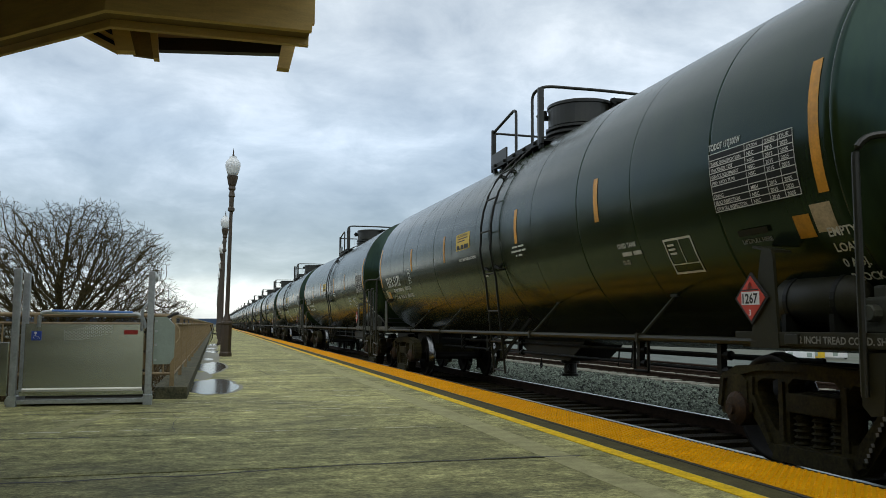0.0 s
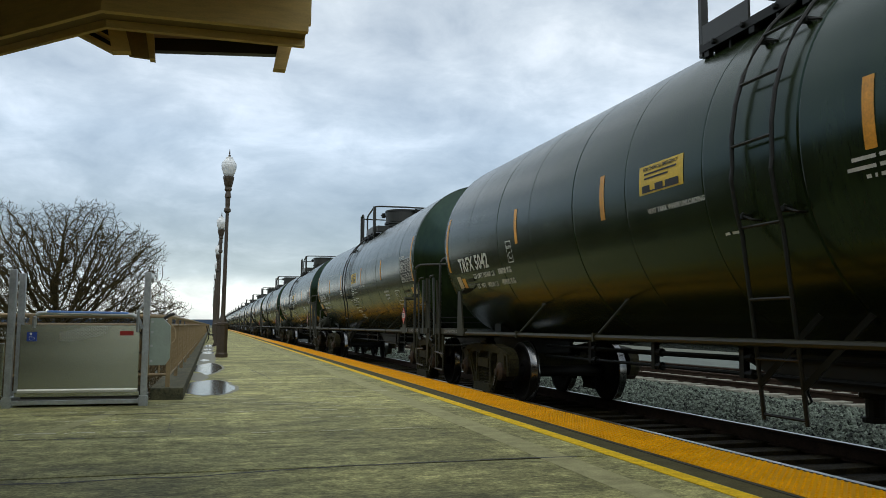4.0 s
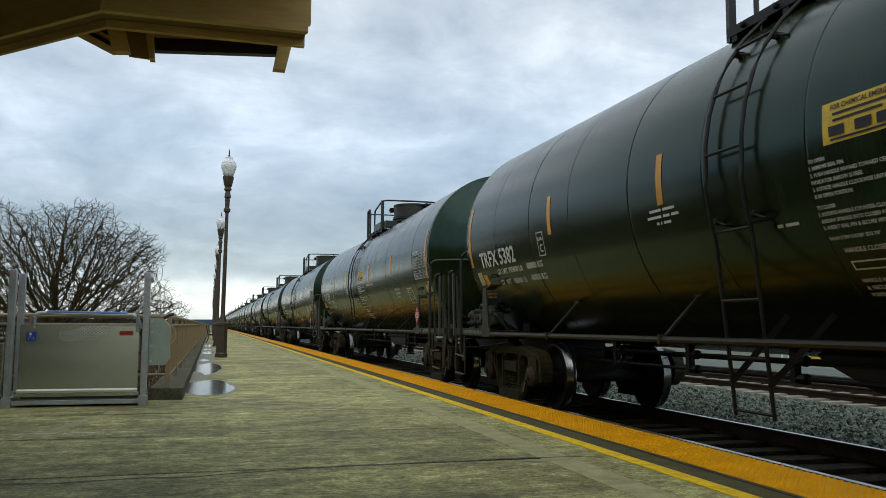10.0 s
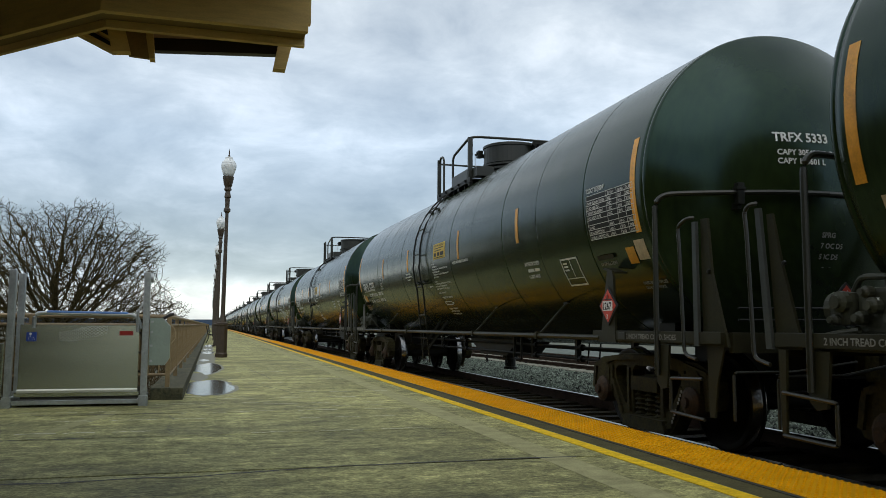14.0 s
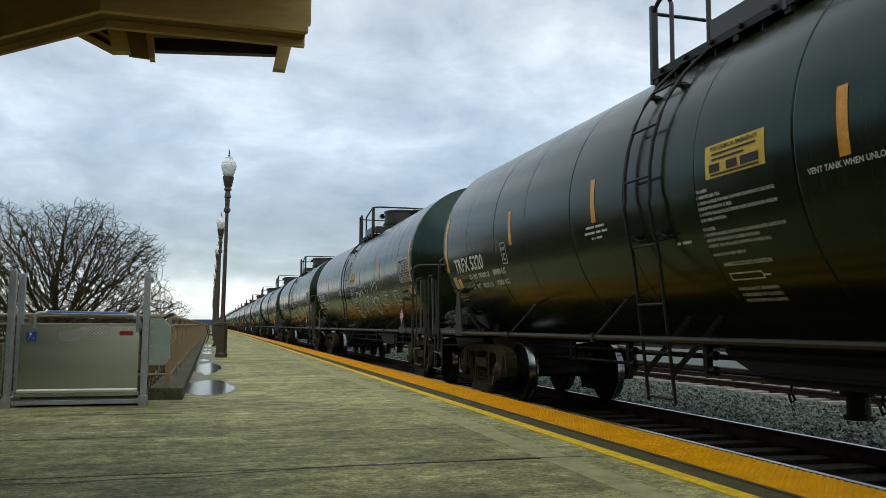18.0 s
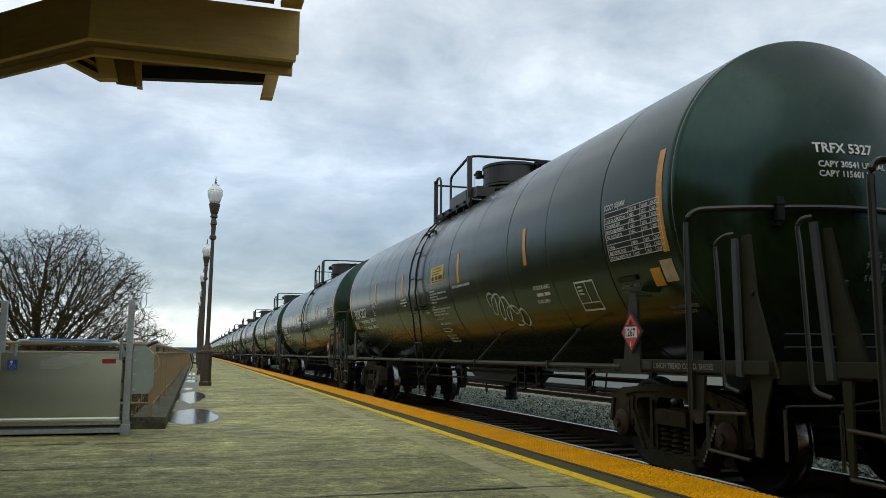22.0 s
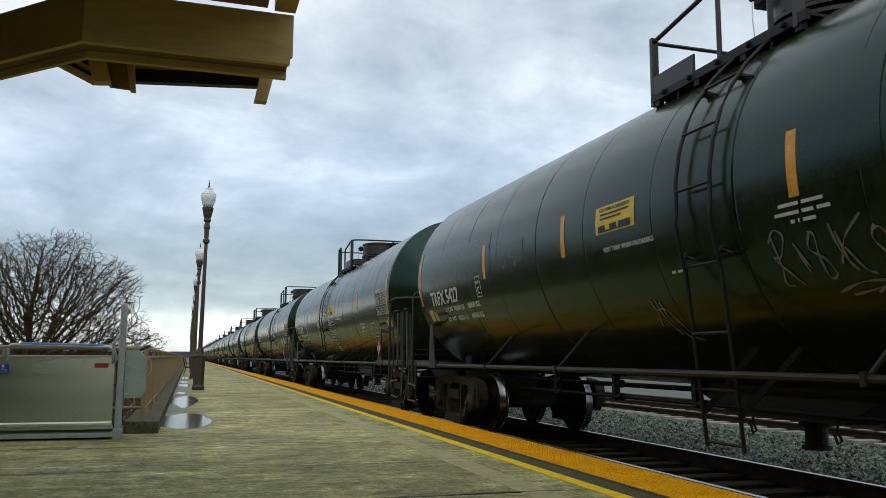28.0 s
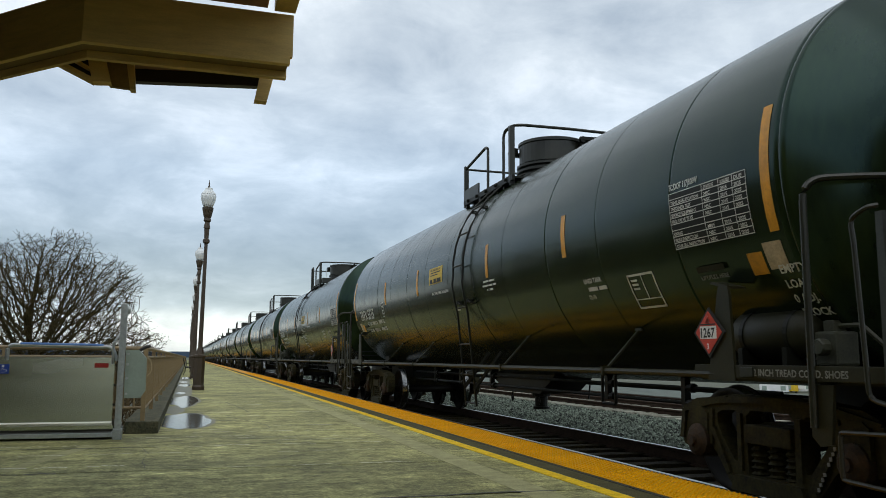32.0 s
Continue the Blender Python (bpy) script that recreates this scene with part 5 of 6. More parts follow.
# ---- tags sprayed on the cars ----
def stroke(pts, w):
    """A sprayed line through the points (metres along the car, degrees over the tank's axis)."""
    p = [Vector((-y, radians(a) * R, 0)) for y, a in pts]
    fine = []
    for i in range(len(p) - 1):
        a, b2, c, d = p[max(i - 1, 0)], p[i], p[i + 1], p[min(i + 2, len(p) - 1)]
        for k in range(6):
            t = k / 6
            fine.append(0.5 * ((2 * b2) + (c - a) * t + (2 * a - 5 * b2 + 4 * c - d) * t * t + (3 * b2 - a - 3 * c + d) * t ** 3))
    fine.append(p[-1])
    bm = B()
    prev = None
    for i, q in enumerate(fine):
        d = (fine[min(i + 1, len(fine) - 1)] - fine[max(i - 1, 0)]).normalized()
        n = Vector((-d.y, d.x, 0)) * (w / 2 * (0.75 + 0.35 * math.sin(i * 0.7)))
        pair = (bm.verts.new(q + n), bm.verts.new(q - n))
        if prev:
            bm.faces.new((prev[0], prev[1], pair[1], pair[0]))
        prev = pair
    return wrap(bm, 0, 0, 0.0065)


def spray(k, strokes, w, material, label):
    for pts in strokes:
        part("graffiti", stroke(pts, w), material, CARS[k], label)


spray(7, ([(-1.45, -19), (-1.35, -15), (-1.11, -15), (-0.99, -19), (-1.03, -26), (-1.16, -37), (-1.3, -27), (-1.41, -18), (-1.7, -17), (-1.8, -28), (-1.62, -37), (-1.46, -35)],
          [(-1.46, -35), (-1.41, -27), (-1.71, -16), (-1.99, -14), (-1.97, -25), (-1.93, -33), (-1.8, -31)],
          [(-2.45, -9), (-2.5, -17), (-2.55, -27), (-2.59, -33), (-2.41, -33), (-2.25, -24), (-2.1, -15)],
          [(-2.78, -14), (-2.66, -21), (-2.43, -24), (-2.4, -21), (-2.72, -21), (-3.06, -27), (-3.34, -30)], [(-2.47, -24), (-2.76, -35)],
          [(-3.32, -16), (-3.39, -10), (-3.57, -9), (-3.5, -18)],
          [(-3.54, -13), (-3.74, -10), (-3.97, -9), (-4.05, -12), (-3.96, -19), (-3.76, -27), (-3.5, -35), (-3.2, -40), (-3.1, -36), (-3.18, -27), (-3.35, -23), (-3.77, -23), (-4.07, -28), (-4.36, -30), (-4.7, -31)],
          [(-3.19, -22), (-3.09, -21), (-3.09, -24), (-3.33, -31)]), 0.055, M_GRAF, "pale grey spray-painted tag")
spray(7, ([(0.30, 34), (0.2, 22), (0.12, 34), (0.0, 20), (-0.1, 33), (-0.25, 24), (-0.3, 32)], [(0.45, 24), (0.42, 12), (0.32, 22), (0.28, 8), (0.2, 18), (0.2, 3)]), 0.045, M_GRAF, "pale grey spray-painted tag")
spray(7, ([(-4.9, -9), (-4.95, -17), (-5.1, -8), (-5.15, -16)], [(-5.3, -9), (-5.2, -17), (-5.45, -16)], [(-5.5, -18), (-5.6, -7), (-5.85, -9), (-5.7, -14), (-6.0, -34)], [(-5.1, -19), (-5.5, -27)]), 0.026, M_GRAFR, "dull red spray-painted tag")
spray(4, ([(4.84, -21), (4.65, -16), (4.6, -22), (4.58, -29), (4.6, -36)], [(4.96, -29), (4.92, -34), (4.88, -37), (4.62, -36), (4.19, -34), (3.74, -35)],
          [(4.51, -22), (4.38, -22), (4.33, -28), (4.35, -34), (4.31, -35)], [(4.33, -22), (4.08, -21), (4.14, -32)],
          [(3.79, -26), (3.85, -23), (4.04, -24), (4.08, -28), (3.87, -31), (3.95, -34), (4.26, -35)], [(3.63, -31), (3.69, -29), (3.77, -37)],
          [(4.55, -38), (4.22, -36), (3.8, -38), (4.15, -41), (4.54, -40), (4.55, -38)]), 0.020, M_GRAFD, "dim grey spray-painted tag")
spray(10, ([(-1.42, -18), (-1.5, -15), (-1.58, -17), (-1.5, -22), (-1.43, -22), (-1.55, -27), (-1.62, -30)], [(-1.46, -17), (-1.48, -24), (-1.45, -29), (-1.52, -30)], [(-1.66, -19), (-1.75, -26)], [(-1.68, -21), (-1.73, -27)],
           [(-1.84, -17), (-1.79, -21), (-1.9, -24), (-1.95, -28), (-1.88, -29), (-1.86, -24), (-1.87, -18), (-1.82, -17)], [(-2.02, -16), (-2.06, -23), (-2.14, -28)], [(-2.3, -15), (-2.12, -20), (-2.03, -26)], [(-2.1, -22), (-2.2, -28), (-2.27, -29)], [(-2.06, -18), (-2.1, -27)],
           [(-2.38, -18), (-2.34, -21), (-2.42, -25), (-2.48, -23), (-2.42, -19), (-2.36, -19)], [(-2.66, -16), (-2.53, -17), (-2.53, -19), (-2.63, -20), (-2.54, -24), (-2.6, -28), (-2.76, -28), (-2.82, -24), (-2.76, -21), (-2.68, -23), (-2.7, -27)],
           [(-1.9, -33), (-2.1, -31), (-2.3, -31), (-2.52, -32)], [(-2.2, -34), (-2.35, -32), (-2.6, -33), (-2.85, -34)], [(-2.0, -34), (-2.2, -33), (-2.4, -32), (-2.7, -33)]), 0.02, M_GRAFD, "faint grey chalked tag")
spray(10, ([(0.4, -29), (0.37, -34), (0.42, -39)], [(0.32, -29), (0.3, -36), (0.2, -43)], [(0.26, -30), (0.22, -38), (0.1, -45)], [(0.36, -33), (0.22, -33), (0.12, -38), (0.05, -44), (-0.05, -46)]), 0.02, M_GRAFD, "faint grey chalked tag")
spray(8, ([(-2.95, -24), (-2.9, -19), (-3.05, -17), (-3.2, -21), (-3.1, -28), (-2.98, -27), (-3.08, -20), (-3.3, -18), (-3.42, -23), (-3.3, -31), (-3.2, -30), (-3.3, -23), (-3.5, -20), (-3.62, -24), (-3.5, -32), (-3.42, -31), (-3.5, -26), (-3.75, -25), (-3.9, -29), (-3.8, -35), (-3.6, -35)],
          [(-3.55, -20), (-3.75, -29), (-4.0, -27), (-4.1, -32), (-3.95, -36), (-3.8, -33)]), 0.03, M_GRAF, "pale grey spray-painted tag")
for k, label in ((7, "black tank car with large pale grey and dull red graffiti"), (10, "black tank car with duller repainted patches and chalked tags"), (4, "black tank car with dim grey graffiti beside its number"), (8, "black tank car with a looped pale grey tag")):
    tagged(CARS[k], label, "tank car", "tank cars of the train")
# repainted patches, duller than the old paint
for k, y, d0, d1, w in ((10, 7.3, -8, 14, 3.1), (10, -1.25, -6, 24, 1.3), (10, -3.4, -14, 22, 2.6), (10, 3.9, -6, 6, 0.9)):
    part("paint_patch", wrap(quad(B(), 0, w, radians(d0) * R, radians(d1) * R, 24), y, 0, 0.0035), M_PATCH, CARS[k], "duller grey repainted patch", smooth=True)
for x, z in ((-0.35, 1.15), (-0.05, 0.75)):
    bm = quad(B(), -0.13, 0.13, -0.1, 0.1)
    for v in bm.verts:
        px, pz = x + v.co.x, z + v.co.y
        rr = math.hypot(px, pz)
        v.co = (px, -head_y(rr) - ENDS["P"][0] - 0.006, ZC + pz + SLOPE * 7.9)
    part("paint_patch", bm, M_PATCHG, CARS[4], "green-grey touch-up patch")


# ---- lamps ----
def street_lamp():
    lamp = new("street_lamp")
    bm = B()
    lathe(bm, [(0.19, 0), (0.19, 0.10), (0.165, 0.14), (0.165, 0.92), (0.185, 0.95), (0.185, 1.0), (0.13, 1.03), (0.10, 1.18)], Matrix.Rotation(radians(22.5), 4, "Z"), 8)
    part("base", bm, M_LAMP, lamp)
    bm = B()
    prof = [(0.075, 1.0), (0.085, 1.2), (0.07, 1.25), (0.052, 4.35)]
    n = 16
    rings = []
    for r, z in prof:
        rings.append([bm.verts.new(((r if k % 2 else r * 0.86) * math.cos(k * 2 * math.pi / n), (r if k % 2 else r * 0.86) * math.sin(k * 2 * math.pi / n), z)) for k in range(n)])
    for a, c in zip(rings, rings[1:]):
        for k in range(n):
            bm.faces.new((a[k], a[(k + 1) % n], c[(k + 1) % n], c[k]))
    part("fluted_shaft", bm, M_LAMP, lamp)
    bm = B()
    lathe(bm, [(0.05, 4.3), (0.10, 4.34), (0.10, 4.42), (0.065, 4.46), (0.075, 4.75), (0.10, 4.78), (0.085, 4.86), (0.07, 4.95), (0.11, 5.0), (0.095, 5.08), (0.12, 5.15), (0.16, 5.34), (0.165, 5.40), (0.12, 5.41)], seg=16)
    part("capital", bm, M_LAMP, lamp)
    bm = B()
    lathe(bm, [(0.13, 5.40), (0.17, 5.50), (0.215, 5.64), (0.228, 5.74), (0.215, 5.80)], seg=24)
    part("globe", bm, M_GLOBE, lamp, "white acorn glass globe", smooth=True)
    bm = B()
    lathe(bm, [(0.22, 5.80), (0.20, 5.84), (0.15, 5.90), (0.115, 5.94), (0.11, 5.99), (0.06, 6.01)], seg=24)
    part("globe_cap", bm, M_GLOBE, lamp, smooth=False)
    bm = B()
    lathe(bm, [(0.03, 6.0), (0.035, 6.05), (0.015, 6.08), (0.022, 6.12), (0.004, 6.25)], seg=10)
    part("finial", bm, M_LAMP, lamp)
    return tagged(lamp, "brown fluted station lamp post with white acorn globe", "lamp post", "lamp posts along the platform")


lamp = street_lamp()
lamp.location = (0.31, 25.1, 0)
lamp.rotation_euler.y = radians(0.5)
for i in range(1, 14):
    copy_thing(lamp, pose(0.27, 25.1 + 14.2 * i, 0, 0, 0.3 * (i % 2), 0))


# ---- benches against the fence ----
def bench():
    b = new("bench")
    for s in (-1, 1):
        bm = B()
        tube(bm, bend([(0.42, s * 0.7, 0), (0.36, s * 0.7, 0.25), (0.45, s * 0.7, 0.43), (0.05, s * 0.7, 0.40), (-0.08, s * 0.7, 0.9)], 0.1), 0.025, 6)
        tube(bm, bend([(-0.05, s * 0.7, 0), (0.05, s * 0.7, 0.2), (0.05, s * 0.7, 0.40)], 0.1), 0.025, 6)
        part("leg", bm, M_STEEL, b)
    for i in range(5):
        bm = B()
        box(bm, 0.05 + i * 0.085, 0.12 + i * 0.085, -0.85, 0.85, 0.43, 0.455)
        part("seat_slat", bm, M_STEEL, b)
    for i in range(4):
        bm = B()
        beam(bm, (0.03 - i * 0.032, -0.85, 0.52 + i * 0.11), (0.03 - i * 0.032, 0.85, 0.52 + i * 0.11), 0.02, 0.08)
        part("back_slat", bm, M_STEEL, b)
    return tagged(b, "dark metal slatted bench against the curb", "bench", "benches along the fence")


bn = bench()
bn.location = (-0.18, 46, 0)
copy_thing(bn, pose(-0.18, 74.5, 0))


# ---- fence ----
def fence():
    f = tagged(new("fence"), "tan painted steel picket fence along the platform", "fence", kind="structure")
    X, Y0 = -0.52, 11.15
    bm = B()
    box(bm, -0.028, 0.028, -0.028, 0.028, 0.15, 1.05, 0.004)
    post = part("post", bm, M_FENCE, f)
    post.location = (X, Y0, 0)
    bm = B()
    box(bm, -0.009, 0.009, -0.009, 0.009, 0.29, 0.96)
    picket = part("picket", bm, M_FENCE, f)
    picket.location = (X, Y0 + 0.13, 0)

    def again(src, x, y, rz=0):
        o = src.copy()
        scene.collection.objects.link(o)
        o.location = (x, y, 0)

    far = B()
    for i in range(1, 80):
        y = Y0 + 2.44 * i
        if y < 90:
            again(post, X, y)
        else:
            box(far, X - 0.03, X + 0.03, y - 0.03, y + 0.03, 0.15, 1.05)
    for i in range(2, 1500):
        y = Y0 + 0.13 * i
        if i < 240:
            again(picket, X, y)
        else:
            box(far, X - 0.009, X + 0.009, y - 0.009, y + 0.009, 0.29, 0.96)
    tagged(part("far_pickets", far, M_FENCE, f), kind="stuff")
    for z, r in ((1.055, 0.028), (0.945, 0.018), (0.29, 0.018)):
        bm = B()
        tube(bm, [(X, Y0, z), (X, Y0 + 195, z)], r, 8)
        part("rail", bm, M_FENCE, f)
    # the stretch behind the lift
    g = tagged(new("fence"), "tan painted steel picket fence behind the platform lift", "fence", kind="structure")
    for z, r in ((1.055, 0.028), (0.945, 0.018), (0.29, 0.018)):
        bm = B()
        tube(bm, [(X, Y0 + 0.35, z), (-6.5, Y0 + 0.35, z)], r, 8)
        part("rail", bm, M_FENCE, g)
    for i in range(44):
        x = X - 0.13 * (i + 1)
        o = (post if i % 18 == 12 else picket).copy()
        scene.collection.objects.link(o)
        o.parent = g
        o.location = (x, Y0 + 0.35, 0)


fence()


# ---- wheelchair lift ----
def lift():
    L = new("wheelchair_lift")
    Y = 10.3
    for x, y, h in ((-2.195, Y, 1.57), (-2.30, Y + 1.0, 1.58), (-0.745, Y, 1.57), (-0.82, Y + 1.0, 1.58)):
        bm = B()
        box(bm, x - 0.036, x + 0.036, y - 0.04, y + 0.04, 0.02, h, 0.008)
        post = part("mast", bm, M_GALV, L, "galvanised square mast")
        bm = B()
        box(bm, x - 0.05, x + 0.05, y - 0.055, y + 0.055, 0.0, 0.12, 0.006)
        part("foot", bm, M_GALV, post)
    bm = B()
    box(bm, -2.10, -0.815, Y + 0.02, Y + 0.045, 0.17, 0.94, 0.004)
    gate = part("gate_panel", bm, M_ALU, L, "brushed aluminium gate panel")
    # raised tread pattern at the top of the panel, its sky glints put into brighter metal
    bm = B()
    for i in range(24):
        for j in range(11):
            t = i / 23
            if abs(j / 10 - 0.15 - 0.75 * t) > 0.45:
                continue
            cx, cz = -1.68 + i * 0.022, 0.76 + j * 0.016
            s = 1 if (i + j) % 2 else -1
            beam(bm, (cx - 0.008, Y + 0.0185, cz - s * 0.006), (cx + 0.008, Y + 0.0185, cz + s * 0.006), 0.004, 0.005, (0, 1, 0))
    tagged(part("tread_pattern", bm, M_BRIGHT, gate), kind="stuff")
    # Bottom edge: its gleam is put into a brighter metal and a tilted face.
    bm = B()
    prism(bm, [(Y + 0.04, 0.165), (Y - 0.012, 0.165), (Y - 0.012, 0.19), (Y + 0.010, 0.205), (Y + 0.04, 0.205)], -2.10, -0.815)
    part("bottom_edge", bm, M_BRIGHT, gate, "bottom edge with its gleam put into a brighter metal")
    bm = B()
    box(bm, -2.14, -0.80, Y + 0.05, Y + 0.09, 0.115, 0.163, 0.004)
    part("toe_board", bm, M_ALU, L, "dull aluminium toe board")
    bm = B()
    box(bm, -2.18, -0.76, Y - 0.02, Y + 0.02, 0.028, 0.078, 0.006)
    part("base_rail", bm, M_GALV, L)
    # Deck and added upright plate, near-black for the shade under the gate.
    bm = B()
    box(bm, -2.16, -0.78, Y + 0.08, Y + 0.96, 0.03, 0.055, 0.006)
    box(bm, -2.16, -0.78, Y + 0.5, Y + 0.52, 0.05, 0.19)
    part("deck", bm, M_DKBAND, L)
    for x in (-2.25, -0.785):
        bm = B()
        box(bm, x - 0.03, x + 0.03, Y + 0.05, Y + 0.95, 0.02, 0.08)
        part("base_rail", bm, M_GALV, L)
    bm = B()
    tube(bm, bend([(-1.96, Y + 0.03, 0.90), (-1.96, Y + 0.03, 1.075), (-0.85, Y + 0.03, 1.06), (-0.80, Y + 0.03, 0.9)], 0.12), 0.024, 10)
    hr = part("hand_rail", bm, M_GALV, L, "galvanised hand rail")
    bm = B()
    tube(bm, [(-1.83, Y + 0.026, 1.085), (-0.95, Y + 0.026, 1.075)], 0.02, 8)
    part("rail_cover", bm, M_BLUE, hr, "blue plastic rail cover")
    bm = B()
    tube(bm, bend([(-0.84, Y, 0.86), (-0.84, Y, 1.12), (-0.77, Y, 1.2), (-0.74, Y, 1.2)], 0.06), 0.016, 8)
    part("latch_bar", bm, M_GALV, L)
    # signs
    bm = B()
    box(bm, -2.03, -1.925, Y + 0.013, Y + 0.0195, 0.75, 0.855)
    sg = part("access_sign", bm, M_SIGNB, gate, "blue sign with white wheelchair symbol")
    bm = B()
    lathe(bm, [(0.014, -0.001), (0.014, 0.001)], Matrix.Translation((-1.988, Y + 0.011, 0.835)) @ Matrix.Rotation(radians(90), 4, "X"), 10)
    beam(bm, (-1.988, Y + 0.011, 0.825), (-1.983, Y + 0.011, 0.795), 0.002, 0.01, (0, 1, 0))
    beam(bm, (-1.985, Y + 0.011, 0.798), (-1.955, Y + 0.011, 0.795), 0.002, 0.01, (0, 1, 0))
    beam(bm, (-1.955, Y + 0.011, 0.797), (-1.942, Y + 0.011, 0.768), 0.002, 0.01, (0, 1, 0))
    for k in range(12):
        a0, a1 = radians(100 + k * 20), radians(120 + k * 20)
        beam(bm, (-1.982 + 0.024 * math.cos(a0), Y + 0.011, 0.785 + 0.024 * math.sin(a0)), (-1.982 + 0.024 * math.cos(a1), Y + 0.011, 0.785 + 0.024 * math.sin(a1)), 0.002, 0.007, (0, 1, 0))
    part("wheelchair_symbol", bm, M_PWHITE, sg)
    bm = B()
    box(bm, -1.035, -0.885, Y + 0.014, Y + 0.0195, 0.82, 0.872)
    part("red_label", bm, M_LABEL, gate, "red warning label")
    for z in (0.85, 0.62, 0.4):
        bm = B()
        lathe(bm, [(0.014, 0), (0.014, 0.02)], Matrix.Translation((-0.80, Y + 0.0, z)) @ Matrix.Rotation(radians(90), 4, "X"), 8)
        part("hinge_bolt", bm, M_STEEL, gate)
    # gear housing with crank
    bm = B()
    prism(bm, [(-0.70, 0.47), (-0.52, 0.47), (-0.47, 0.55), (-0.47, 0.93), (-0.56, 1.03), (-0.70, 1.03)], Y - 0.01, Y + 0.16, "y")
    gh = part("gear_housing", bm, M_GREENGREY, L, "grey-green gear housing")
    for x, z in ((-0.675, 0.98), (-0.675, 0.86), (-0.675, 0.70), (-0.675, 0.52)):
        bm = B()
        lathe(bm, [(0.016, 0), (0.016, 0.012)], Matrix.Translation((x, Y - 0.01, z)) @ Matrix.Rotation(radians(90), 4, "X"), 8)
        part("bolt", bm, M_GALV, gh)
    bm = B()
    tube(bm, [(-0.56, Y + 0.05, 1.02), (-0.49, Y + 0.05, 1.06), (-0.43, Y + 0.05, 1.08)], 0.018, 8)
    part("crank_handle", bm, M_BLACK, gh)
    bm = B()
    tube(bm, bend([(-0.47, Y + 0.1, 0.95), (-0.42, Y + 0.1, 0.9), (-0.41, Y + 0.1, 0.78), (-0.46, Y + 0.1, 0.72)], 0.05), 0.006, 6)
    part("cable", bm, M_TAG, gh)
    bm = B()
    lathe(bm, [(0.05, -0.02), (0.05, 0.02)], Matrix.Translation((-0.70, Y + 0.06, 1.5)) @ TURN_X, 14)
    part("pulley", bm, M_GALV, L)
    # folded ramp behind
    bm = B()
    box(bm, -2.75, -2.32, Y + 0.3, Y + 0.36, 0.1, 0.72, 0.01)
    part("side_panel", bm, M_ALU, L)
    return tagged(L, "galvanised mobile wheelchair lift with aluminium gate panel, parked on the platform", "wheelchair lift")


lift()


